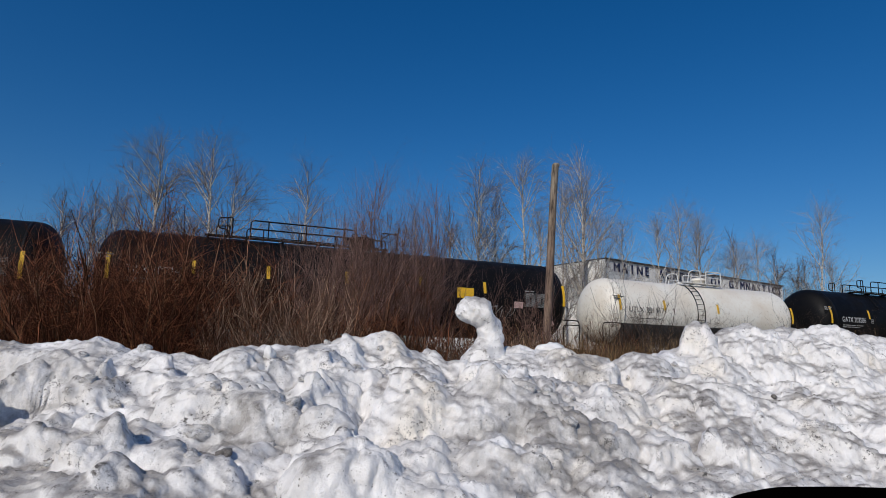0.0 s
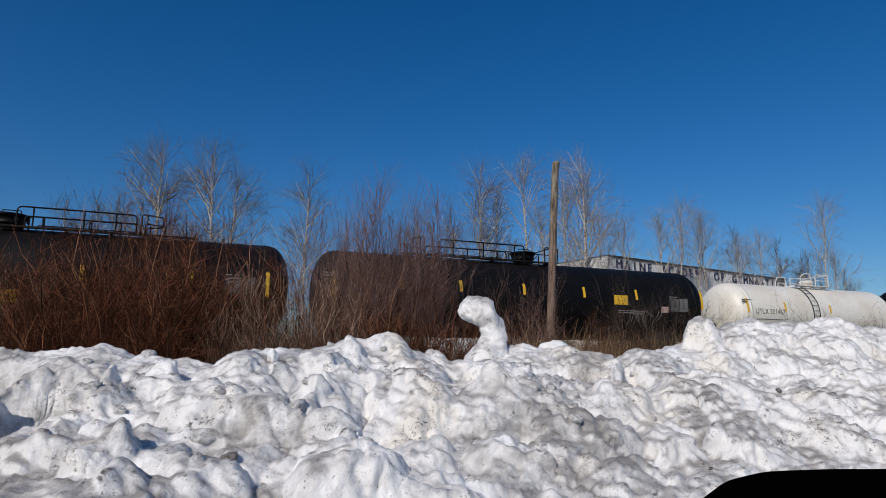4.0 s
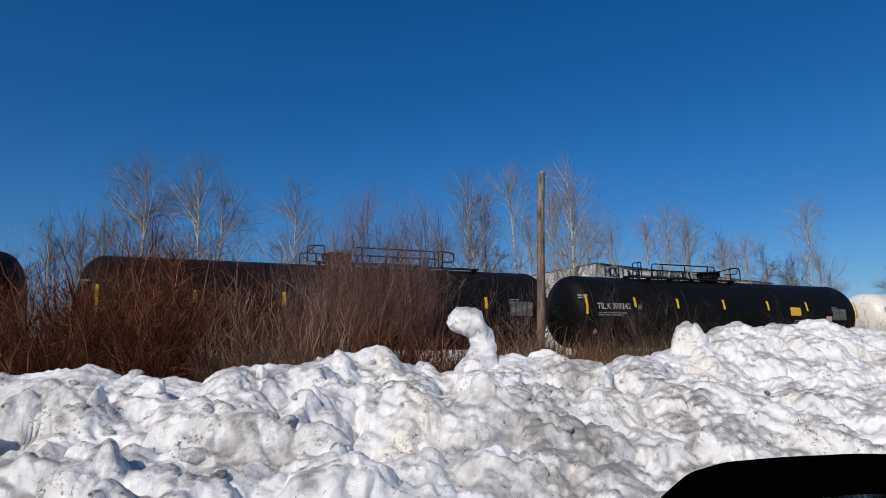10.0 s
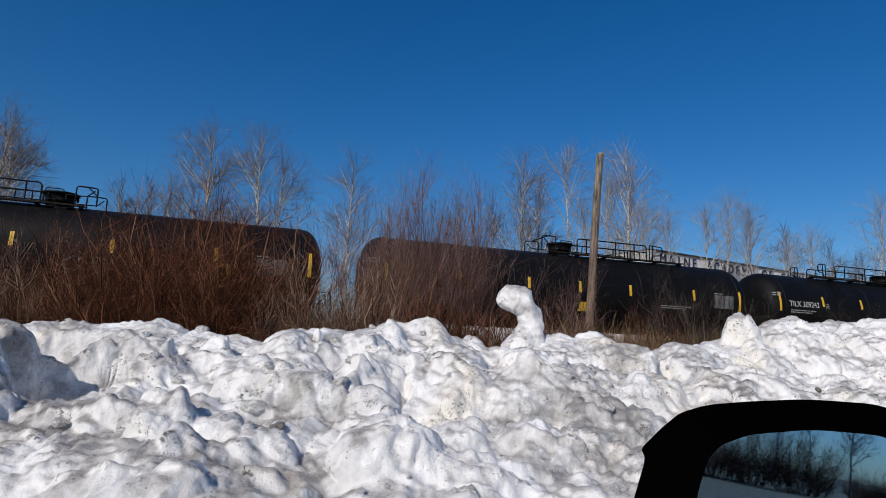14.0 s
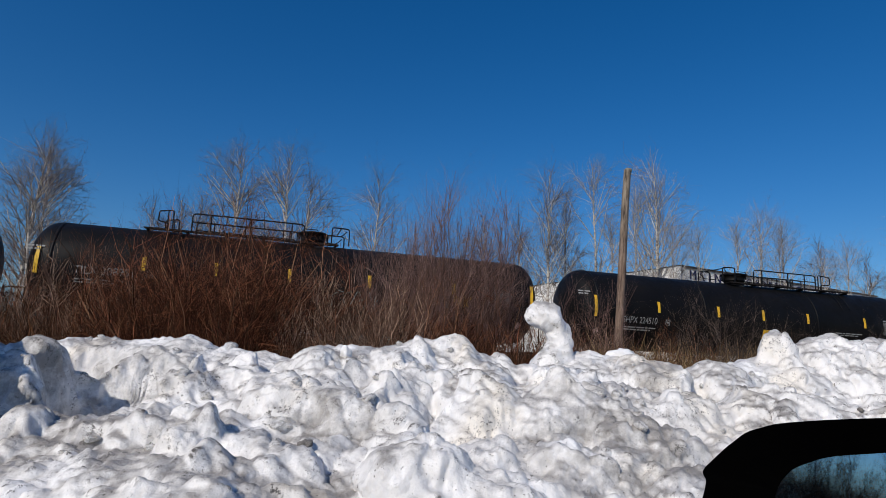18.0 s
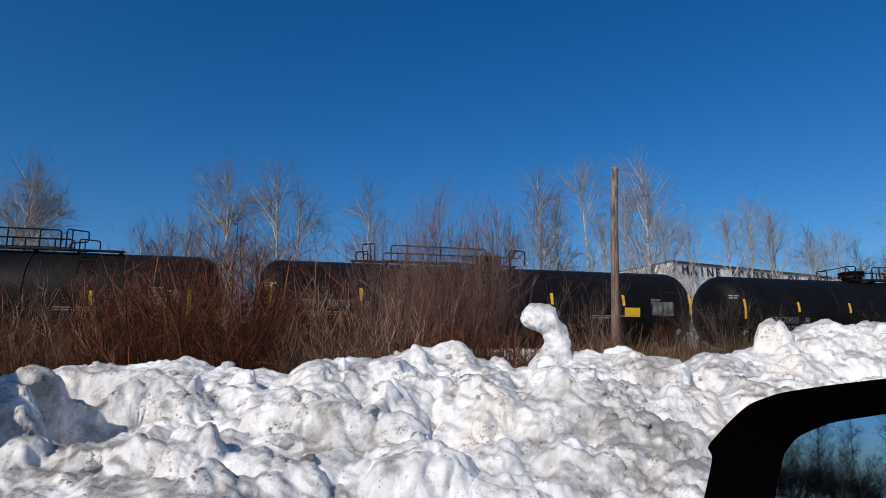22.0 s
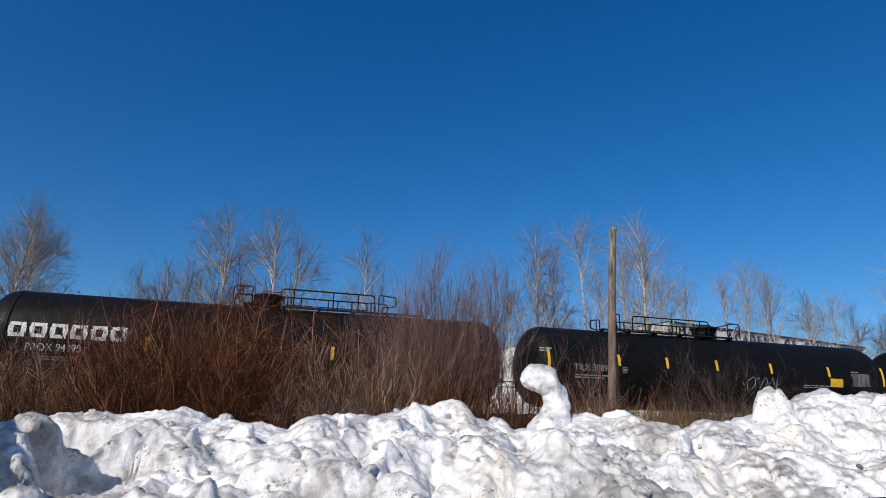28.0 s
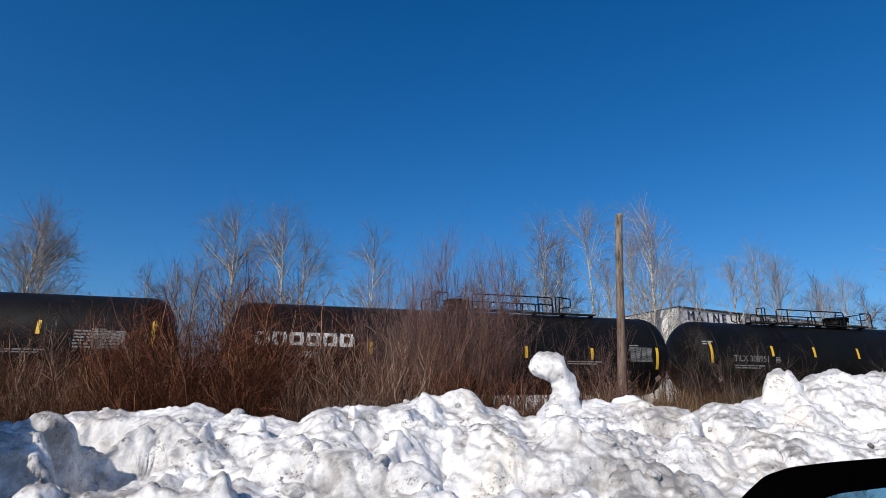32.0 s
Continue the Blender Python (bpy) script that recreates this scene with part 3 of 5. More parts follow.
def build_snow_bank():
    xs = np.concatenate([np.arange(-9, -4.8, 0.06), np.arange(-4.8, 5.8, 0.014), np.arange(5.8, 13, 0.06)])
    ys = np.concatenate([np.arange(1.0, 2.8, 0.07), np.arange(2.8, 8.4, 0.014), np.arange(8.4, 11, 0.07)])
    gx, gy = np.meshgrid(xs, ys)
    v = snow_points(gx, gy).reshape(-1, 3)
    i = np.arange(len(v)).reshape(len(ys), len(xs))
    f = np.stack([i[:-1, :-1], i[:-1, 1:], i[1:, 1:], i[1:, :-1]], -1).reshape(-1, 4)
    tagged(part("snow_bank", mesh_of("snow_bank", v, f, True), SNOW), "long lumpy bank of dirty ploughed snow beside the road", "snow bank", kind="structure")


def clod_mesh(name, seed, stretch, detail=3, rough=0.55):
    bm = bmesh.new()
    bmesh.ops.create_icosphere(bm, subdivisions=detail, radius=1)
    for v in bm.verts:
        n = noise.fractal(v.co * 1.1 + Vector((seed * 7.1, seed, 0)), 0.9, 2.1, 4)
        v.co = v.co * (1 + rough * n)
        v.co.x, v.co.y, v.co.z = v.co.x * stretch[0], v.co.y * stretch[1], v.co.z * stretch[2]
    return finish(name, bm, True)


def build_snow_figure():
    """A leaning, melted lump of snow with a head and a neck."""
    spine = np.array([(0.074, 2.011, 0.028), (0.13, 2.045, 0.080), (0.22, 2.066, 0.122), (0.315, 2.042, 0.138), (0.385, 1.958, 0.132), (0.41, 1.873, 0.122),
                      (0.414, 1.797, 0.128), (0.40, 1.71, 0.165), (0.375, 1.62, 0.21), (0.36, 1.485, 0.27)])
    t = np.linspace(0, len(spine) - 1, 60)
    x, z, r = (np.interp(t, np.arange(len(spine)), spine[:, k]) for k in range(3))
    kernel = np.array([1, 2, 3, 2, 1]) / 9
    x, z, r = (np.convolve(np.pad(a, 2, "edge"), kernel, "valid") for a in (x, z, r))
    r[0] = 0.004
    p = np.stack([x, np.full_like(x, 6.25), z], -1)[None]
    v, f = tube_arrays((p, r[None]), 36)
    c = np.repeat(p[0], 36, 0)
    out = []
    for q, m in zip(v, c):
        n = noise.fractal(Vector(q) * 6.5, 0.9, 2.0, 5) * 0.05 + noise.noise(Vector(q) * 3.0) * 0.03
        d = q - m
        out.append(q + d / (np.linalg.norm(d) + 1e-6) * n)
    tagged(part("snow_figure", mesh_of("snow_figure", out, f, True), SNOW), "leaning bird-like lump of melting snow on the bank's crest", "snow lump")


def build_clods():
    rng = random.Random(5)
    meshes = [clod_mesh("snow_clod", s, st) for s, st in ((1, (1, 0.9, 0.75)), (2, (1.25, 0.9, 0.7)), (3, (0.9, 1, 0.9)), (4, (1.1, 0.8, 0.6)))]
    for me in meshes:
        me.materials.append(SNOW)

    def put(x, y, r, name="snow_clod", me=None, sink=0.35, label="rounded clod of icy snow lying on the snow bank", dz=0.0, turn=0.0):
        z = float(snow_points(np.array([[x]]), np.array([[y]]))[0, 0, 2])
        ob = new(name, me or rng.choice(meshes))
        ob.matrix_basis = pose(x, y, z + r * (0.5 - sink) + dz, rng.uniform(-25, 25), rng.uniform(-25, 25), rng.uniform(0, 360) if not turn else turn) @ Matrix.Diagonal((r, r, r, 1))
        tagged(ob, label, "snow clod", "loose clods on the snow bank")

    for _ in range(150):
        y = rng.uniform(3.1, 6.9)
        x = rng.uniform(-0.85 * y, 0.85 * y)
        put(x, y, 0.02 + (0.075 if y < 4.2 and x > -2 else 0.035) * rng.random() ** 2.5, sink=rng.uniform(0.35, 0.75))
    put(-1.34, 4.85, 0.068, me=clod_mesh_with(CLEAN_SNOW, 9, (0.55, 0.6, 1.3)), sink=0.1, label="small upright spike of snow on the crest")
    put(1.03, 6.45, 0.13, me=clod_mesh_with(CLEAN_SNOW, 12, (1.1, 0.8, 0.45)), sink=0.15, label="flat white block of snow on the crest")
    put(-2.78, 4.30, 0.07, me=clod_mesh_with(CLEAN_SNOW, 14, (0.6, 0.6, 1.2)), sink=0.1)
    put(-1.21, 3.57, 0.052, me=clod_mesh_with(ROCK, 17, (1.1, 0.8, 0.7)), sink=0.2, label="dark grit-covered lump of ice in the snow")
    put(3.26, 6.50, 0.035, me=clod_mesh_with(ROCK, 18, (1.2, 0.8, 0.6)), sink=0.2, label="small dark stone stuck in the snow")
    put(2.55, 6.45, 0.04, me=clod_mesh_with(ROCK, 19, (1.4, 0.8, 0.5)), sink=0.2, label="small dark stone stuck in the snow")


def build_stick():
    """A short broken twig that sticks out of the snow."""
    a, b = Vector((-0.352, 3.597, 1.014)), Vector((-0.225, 3.69, 0.868))
    pts = [tuple(a.lerp(b, t) + Vector((0, 0, 0.012 + 0.01 * math.sin(t * 7)))) for t in (0, 0.25, 0.5, 0.75, 1)]
    tagged(part("stick", pipe("stick", pts, 0.0075, 6), TRIM), "dark broken twig lying in the snow", "stick")


def clod_mesh_with(material, seed, stretch):
    me = clod_mesh("snow_clod", seed, stretch)
    me.materials.append(material)
    return me


# ---- plants ----
def grow(rng, parents, radii, count, lengths, spread, up, k, r0, t0=0.25, t1=1.0, wobble=0.06):
    """Branches that leave the parent polylines: returns points and radii."""
    n, pk, _ = parents.shape
    who = np.repeat(np.arange(n), count)
    m = len(who)
    t = rng.uniform(t0, t1, m) * (pk - 1.001)
    i = t.astype(int)
    f = (t - i)[:, None]
    base = parents[who, i] * (1 - f) + parents[who, i + 1] * f
    way = parents[who, i + 1] - parents[who, i]
    way /= np.linalg.norm(way, axis=1, keepdims=True) + 1e-9
    side = rng.normal(size=(m, 3))
    side -= way * (side * way).sum(1, keepdims=True)
    side /= np.linalg.norm(side, axis=1, keepdims=True) + 1e-9
    d = way * math.cos(spread) + side * math.sin(spread) + np.array([0, 0, up])
    d /= np.linalg.norm(d, axis=1, keepdims=True)
    ln = lengths(t / (pk - 1), m)
    s = np.linspace(0, 1, k)
    p = base[:, None] + d[:, None] * (ln[:, None] * s)[..., None]
    p = p + np.array([0, 0, 1.0]) * (up * 0.35 * ln[:, None] * s * s)[..., None]
    p = p + np.cumsum(rng.normal(size=(m, k, 3)) * wobble, 1) * (ln[:, None] * s)[..., None] * 0.5
    rr = np.minimum(r0, radii[who, i] * 0.75)
    return p, rr[:, None] * (1 - 0.72 * s)


def birch(name, seed, height, girth, limbs, reach, label, stems=1, fine=6, spread=0.75, bare=0.22, twig=None):
    """A bare tree: a trunk that wanders, rising limbs, and a crown of ever finer branches."""
    rng = np.random.default_rng(seed)
    tree = new(name)
    k = 14
    s = np.linspace(0, 1, k)
    p = np.zeros((stems, k, 3))
    for a in range(stems):
        lean = rng.normal(size=2) * 0.012 + (0 if stems == 1 else (a - (stems - 1) / 2) * 0.04)
        hh = height * (1 if a == 0 else rng.uniform(0.86, 0.97))
        p[a, :, 2] = s * hh
        p[a, :, :2] = lean * (s * hh)[:, None] + np.cumsum(rng.normal(size=(k, 2)) * 0.005 * height, 0) * s[:, None]
    r = np.maximum(girth * (1 - s) ** 0.85, 0.014)[None].repeat(stems, 0)
    part("trunk", tubes("trunk", [(p, r)], 7), BIRCH, tree)
    l1 = grow(rng, p, r, limbs, lambda t, m: height * reach * (1.12 - t) ** 0.8 * rng.uniform(0.55, 1.1, m), spread, 0.30, 7, girth * 0.30, bare, 0.97, 0.035)
    tagged(part("limb_spray", tubes("limb_spray", [l1], 4), BIRCH, tree), kind="stuff")
    l2 = grow(rng, *l1, 7, lambda t, m: height * reach * 0.46 * (1.15 - t) * rng.uniform(0.5, 1.2, m), 0.85, 0.06, 5, girth * 0.11, 0.12, 1.0, 0.045)
    l3 = grow(rng, *l2, fine, lambda t, m: height * 0.050 * rng.uniform(0.5, 1.5, m), 0.80, 0.04, 3, 0.0085, 0.15, 1.0, 0.06)
    l4 = grow(rng, *l3, 2, lambda t, m: height * 0.026 * rng.uniform(0.5, 1.5, m), 0.60, 0.06, 2, 0.0062, 0.3, 1.0, 0.0)
    ends = grow(rng, p, r, 46, lambda t, m: height * 0.085 * rng.uniform(0.5, 1.3, m), 0.48, 0.3, 4, 0.014, 0.72, 1.0, 0.04)
    part("crown", tubes("crown", [l2, l3, l4, ends], 3), twig or TWIG, tree)
    return tagged(tree, label, "tree", "bare trees behind the track")


def shrub(name, seed, height, width, count, lean, stem_mat, twig_mat, label, branches=6, twigs=4, girth=0.012, fork=0.5, split=False, short=0.55, bare=0.15):
    """Many stems from one crown of roots, that lean out, then rise, and fork three times."""
    rng = np.random.default_rng(seed)
    bush = new(name)
    k = 8
    s = np.linspace(0, 1, k)
    a = rng.uniform(0, 2 * math.pi, count)
    q = np.sqrt(rng.uniform(0, 1, count))
    ring = np.stack([np.cos(a) * q, np.sin(a) * q], -1)
    base = ring * width * 0.22
    out = ring * lean + rng.normal(size=(count, 2)) * lean * 0.30
    out *= np.minimum(1, 0.95 * lean / np.linalg.norm(out, axis=1))[:, None]
    ln = height * rng.uniform(short, 1.0, count) * (1 - 0.34 * (np.linalg.norm(out, axis=1) / lean) ** 2)
    p = np.zeros((count, k, 3))
    p[:, :, 2] = ln[:, None] * s * (1 - 0.30 * np.linalg.norm(out, axis=1)[:, None])
    p[:, :, :2] = base[:, None] + out[:, None] * (ln[:, None] * (1.25 * s - 0.25 * s * s))[..., None]
    kink = rng.normal(size=(count, k, 3)) * np.array([0.034, 0.034, 0.008])
    p += np.cumsum(kink, 1) * (ln[:, None] * np.minimum(1, s * 2.5))[..., None]
    r = (girth * (0.6 + 1.1 * rng.uniform(0, 1, count) ** 3))[:, None] * (1 - 0.70 * s)
    if split:
        for i in range(count):
            part("stem", tubes("stem", [(p[i:i + 1], r[i:i + 1])], 4), stem_mat, bush)
    else:
        tagged(part("stem_tangle", tubes("stem_tangle", [(p, r)], 3), stem_mat, bush), kind="stuff")
    l1 = grow(rng, p, r, branches, lambda t, m: height * 0.26 * (1.15 - t) * rng.uniform(0.35, 1.25, m), fork, 0.16, 5, girth * 0.60, bare, 0.95, 0.20)
    l2 = grow(rng, *l1, twigs, lambda t, m: height * 0.115 * rng.uniform(0.4, 1.5, m), fork * 1.1, 0.12, 3, girth * 0.47, 0.15, 0.97, 0.20)
    l3 = grow(rng, *l2, 1, lambda t, m: height * 0.05 * rng.uniform(0.4, 1.5, m), fork * 1.2, 0.08, 2, girth * 0.40, 0.2, 0.97, 0.0)
    tagged(part("twig_tangle", tubes("twig_tangle", [l1, l2, l3], 3), twig_mat, bush), kind="stuff")
    return tagged(bush, label, "shrub", "shrubs before the track")


def set_at(ob, x, y, turn=0.0, scale=1.0, lean=0.0):
    z = float(ground_height(np.array([float(x)]), np.array([float(y)]))[0]) - 0.05
    ob.matrix_basis = pose(x, y, z, 0, lean, turn) @ Matrix.Scale(scale, 4)
    return ob


def repeat(ob, x, y, turn, scale=1.0):
    z = float(ground_height(np.array([float(x)]), np.array([float(y)]))[0]) - 0.05
    return copy_thing(ob, pose(x, y, z, 0, 0, turn) @ Matrix.Scale(scale, 4))


def crown_height(bush):
    """How high the tips of most stems stand over the foot."""
    z = [np.array([q.co.z for q in ob.data.vertices]) for ob in bush.children]
    return float(np.percentile(np.concatenate(z), 99.6))


def build_trees():
    rng = random.Random(3)
    t1 = set_at(birch("birch_tree", 21, 16.6, 0.22, 39, 0.42, "tall bare birch tree with a pale trunk", 1, 5, 0.98, 0.30), -21.2, 44)
    t2 = set_at(birch("birch_tree", 22, 15.6, 0.18, 27, 0.44, "bare birch tree with two pale forking trunks", 2, 5, 0.92, 0.28), -16.3, 43)
    t3 = set_at(birch("poplar_tree", 23, 15.0, 0.15, 30, 0.40, "slim bare grey tree behind the tank cars", 1, 4, 0.85), 2.0, 44)
    t4 = set_at(birch("poplar_tree", 24, 17.0, 0.16, 26, 0.42, "tall slim bare poplar with upswept branches", 1, 3, 0.80, 0.2, PALE_TWIG), 5.6, 48)
    t5 = set_at(birch("birch_tree", 25, 16.4, 0.17, 22, 0.44, "tall bare birch tree with a white trunk", 2, 3, 0.80, 0.2, PALE_TWIG), 9.67, 45.6)
    t6 = set_at(birch("poplar_tree", 26, 12.6, 0.13, 22, 0.34, "small bare dark tree beside the white building", 1, 4, 0.85, 0.2, DARK_TWIG), 31.2, 60)
    thin = set_at(birch("poplar_tree", 28, 13.0, 0.12, 20, 0.44, "thin open bare tree before the white building", 1, 3, 0.75, 0.3, PALE_TWIG), 16.8, 46.3)
    # before the hall, and beyond its far end
    for src, x, y, s in ((t4, 8.6, 47.2, 0.90), (thin, 10.4, 42.6, 0.86), (thin, 12.3, 44.2, 0.88), (thin, 15.2, 44.6, 0.90), (thin, 19.2, 47.2, 0.95), (thin, 18.0, 46.2, 0.86), (thin, 24.9, 51.2, 0.90), (thin, 22.8, 49.8, 0.82), (t6, 28.6, 55.5, 0.78), (t6, 33.5, 61, 0.9),
                         (thin, 34.2, 58, 1.24), (t6, 33.2, 59, 0.92), (t4, 36.4, 60, 0.72), (t6, 44.5, 62, 0.85), (t5, 48.5, 61, 0.94), (t3, 54.0, 64, 0.9), (t6, 33.0, 72, 1.3), (t6, 39.5, 63, 0.82), (t3, 58, 66, 0.9)):
        repeat(src, x, y, rng.uniform(0, 360), s)
    # behind the cars, from the far end to the hall
    for src, x, y, s in ((t1, -36.2, 42, 1.02), (t2, -34.2, 41, 0.98), (t6, -27.3, 44, 1.0), (t6, -24.6, 43, 1.0), (t3, -23.2, 43, 0.84), (t6, -18.9, 40, 0.85), (t6, -30.2, 45, 0.82), (t3, -46, 44, 1.0), (t3, -9.8, 42, 0.94),
                         (t6, -2.2, 44, 0.95), (t6, 0.4, 45, 0.98), (t3, 3.6, 47, 0.95), (t4, 7.1, 49.0, 0.78)):
        repeat(src, x, y, rng.uniform(0, 360), s)
    # behind the road, seen in the door mirror
    for src, x, y, s in ((t1, -62, -12, 0.46), (t2, -66, -7, 0.42), (t6, -60, -21, 0.50), (t2, -58, -3, 0.52), (t6, -64, -15, 0.55), (t6, -72, -9, 0.58),
                         (t6, -60, -5, 0.56), (t6, -66, -35, 0.54), (t6, -70, -2, 0.62), (t3, -58, 2, 0.50), (t1, -60, -17, 0.50), (t2, -61, -25, 0.48), (t3, -63, -30, 0.5)):
        repeat(src, x, y, rng.uniform(0, 360), s)


def build_shrubs():
    rng = random.Random(8)
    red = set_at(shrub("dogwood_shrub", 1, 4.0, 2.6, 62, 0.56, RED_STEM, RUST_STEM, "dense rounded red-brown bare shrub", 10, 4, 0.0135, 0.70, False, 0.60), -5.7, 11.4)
    straw = set_at(shrub("willow_shrub", 2, 3.6, 2.2, 58, 0.46, STRAW_STEM, STRAW_STEM, "fan-shaped straw-coloured bare shrub", 7, 3, 0.0125, 0.42, False, 0.55), -3.0, 11.6)
    tall = set_at(shrub("willow_sapling_clump", 3, 6.9, 4.4, 24, 0.16, SAPLING, SAPLING, "tall clump of thin reddish saplings", 7, 5, 0.0150, 0.40, True, 0.72, 0.40), -1.6, 15.0)
    grey = set_at(shrub("grey_shrub", 4, 5.5, 2.8, 40, 0.44, GREY_STEM, GREY_STEM, "open grey bare bush beside the track", 10, 5, 0.0155, 0.52, True, 0.62), 5.7, 19.0, 0, 0.86)
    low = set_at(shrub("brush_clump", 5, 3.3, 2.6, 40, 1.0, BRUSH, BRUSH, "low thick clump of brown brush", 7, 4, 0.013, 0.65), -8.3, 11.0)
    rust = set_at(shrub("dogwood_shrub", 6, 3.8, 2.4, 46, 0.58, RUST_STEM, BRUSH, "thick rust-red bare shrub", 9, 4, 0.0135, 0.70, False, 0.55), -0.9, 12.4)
    far = set_at(shrub("brush_clump", 7, 3.0, 2.6, 30, 0.60, BRUSH, BRUSH, "loose clump of brown brush away from the road", 5, 3, 0.014, 0.6), -54, -38)
    open_bush = set_at(shrub("dogwood_shrub", 9, 3.8, 2.6, 15, 0.28, SAPLING, SAPLING, "open red-brown bare shrub with few stems", 7, 4, 0.011, 0.55, True, 0.60), 1.6, 16.0)
    rise = {ob: crown_height(ob) for ob in (red, straw, tall, low, rust, open_bush)}

    def clumps(rows):
        """Rows of source, x, y and the height of the tops above the road."""
        for src, x, y, top in rows:
            foot = float(ground_height(np.array([float(x)]), np.array([float(y)]))[0]) - 0.05
            repeat(src, x, y, rng.uniform(0, 360), (top - foot) / (rise[src] * src.scale.x) * rng.uniform(0.97, 1.03))

    for ob, top in ((red, 4.05), (straw, 3.2), (tall, 6.3), (low, 2.6), (rust, 2.8), (open_bush, 3.9)):
        place = ob.matrix_basis.translation
        set_at(ob, place.x, place.y, 0, (top - place.z) / rise[ob])
    # saplings between the bank and the track
    clumps(((tall, -1.4, 15.7, 6.1), (tall, -1.0, 15.4, 5.88), (tall, -2.3, 15.5, 6.17), (tall, -1.9, 16.2, 6.27), (tall, -2.7, 16.0, 6.08), (tall, -0.8, 16.3, 6.17)))
    for x, y, s in ((6.5, 19.4, 0.66), (8.7, 20.4, 0.78), (12.2, 22.0, 0.84), (13.0, 22.4, 0.74), (4.7, 17.9, 0.50), (15.8, 23.4, 0.80), (7.5, 20.0, 0.46)):
        repeat(grey, x, y, rng.uniform(0, 360), s)
    # the front row, in clumps with gaps between them
    clumps(((red, -6.3, 11.6, 4.41), (red, -5.1, 11.7, 4.36), (red, -5.6, 12.3, 4.82), (red, -6.2, 12.4, 4.64), (red, -5.2, 12.2, 4.0), (rust, -5.9, 10.4, 2.54), (rust, -4.9, 11.2, 2.4), (red, -6.9, 11.2, 3.53),
            (straw, -3.35, 11.5, 3.02), (straw, -2.6, 11.5, 3.12), (straw, -3.0, 12.2, 3.33), (red, -2.0, 12.0, 3.05),
            (rust, -1.7, 12.2, 2.54), (rust, -0.2, 12.8, 2.45), (rust, 0.6, 13.6, 2.27), (straw, 1.3, 13.8, 2.55)))
    # straw and rust growth towards the far end, with paler stems among it
    clumps(((rust, -7.6, 11.0, 2.87), (rust, -8.0, 12.0, 3.33), (straw, -8.7, 11.3, 3.22), (rust, -9.3, 11.9, 3.49), (red, -10.2, 12.2, 3.77), (rust, -10.6, 11.5, 3.08), (rust, -11.3, 12.5, 3.33), (red, -12.3, 12.8, 3.66), (rust, -13.4, 13.0, 3.44),
            (straw, -7.3, 12.2, 3.3), (straw, -8.6, 12.4, 3.44), (straw, -9.8, 12.6, 3.4), (straw, -11.0, 12.8, 3.49), (straw, -12.4, 13.2, 3.3)))
    # low brush at the foot of the bank
    clumps(((low, -6.0, 8.9, 2.1), (low, -4.4, 9.2, 2.05), (low, -2.8, 9.3, 1.99), (low, -1.2, 9.8, 2.15), (low, 0.3, 10.2, 2.1), (low, -7.6, 9.4, 2.21), (low, -9.2, 9.8, 2.31), (low, 1.6, 11.4, 2.05), (low, -10.8, 10.4, 2.52)))
    # about the foot of the pole
    clumps(((open_bush, 2.0, 16.6, 3.4), (rust, 1.4, 15.4, 2.31), (rust, 2.3, 16.9, 2.45), (straw, 2.0, 15.4, 2.6), (rust, 3.3, 17.6, 2.45), (red, 4.3, 18.4, 2.89), (straw, 3.2, 16.2, 2.39), (low, 2.8, 15.0, 2.1), (low, 3.8, 16.8, 2.21), (low, 5.0, 17.4, 2.1), (low, 6.4, 17.8, 1.99)))
    # the thicket behind it, with its inner shade put into the stem colours
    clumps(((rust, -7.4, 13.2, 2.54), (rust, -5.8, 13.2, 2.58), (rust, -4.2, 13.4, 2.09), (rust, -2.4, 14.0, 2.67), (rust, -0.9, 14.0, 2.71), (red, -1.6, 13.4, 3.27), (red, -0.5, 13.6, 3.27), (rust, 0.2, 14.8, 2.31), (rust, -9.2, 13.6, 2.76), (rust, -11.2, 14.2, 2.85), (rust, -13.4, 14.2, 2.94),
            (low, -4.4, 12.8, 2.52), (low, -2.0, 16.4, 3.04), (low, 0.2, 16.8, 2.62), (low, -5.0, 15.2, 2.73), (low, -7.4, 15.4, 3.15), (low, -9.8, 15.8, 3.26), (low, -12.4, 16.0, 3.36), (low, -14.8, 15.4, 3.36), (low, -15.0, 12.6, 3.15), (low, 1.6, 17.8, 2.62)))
    # low woods behind the road, seen in the door mirror, and beyond the track
    for i in range(12):
        repeat(rust if i % 2 else red, -49 - 1.7 * (i % 3), -5.5 - 1.5 * i, rng.uniform(0, 360), (1.15 if i < 5 else 0.66) * rng.uniform(0.8, 1.15))
    for i in range(24):
        repeat(far, -52 - 2.2 * (i % 3), -44 + 2.4 * i, rng.uniform(0, 360), rng.uniform(0.85, 1.15))
    for i in range(15):
        repeat(far if i % 3 else grey, 3.5 + 1.9 * i + rng.uniform(-0.6, 0.6), 31.5 + 0.85 * i + rng.uniform(-1, 1), rng.uniform(0, 360), rng.uniform(1.15, 1.5))
    for i in range(16):
        repeat(far, -44 + 3.4 * i + rng.uniform(-1, 1), 34 + 1.3 * i * 0.6 + rng.uniform(-1, 1), rng.uniform(0, 360), rng.uniform(1.3, 2.0))


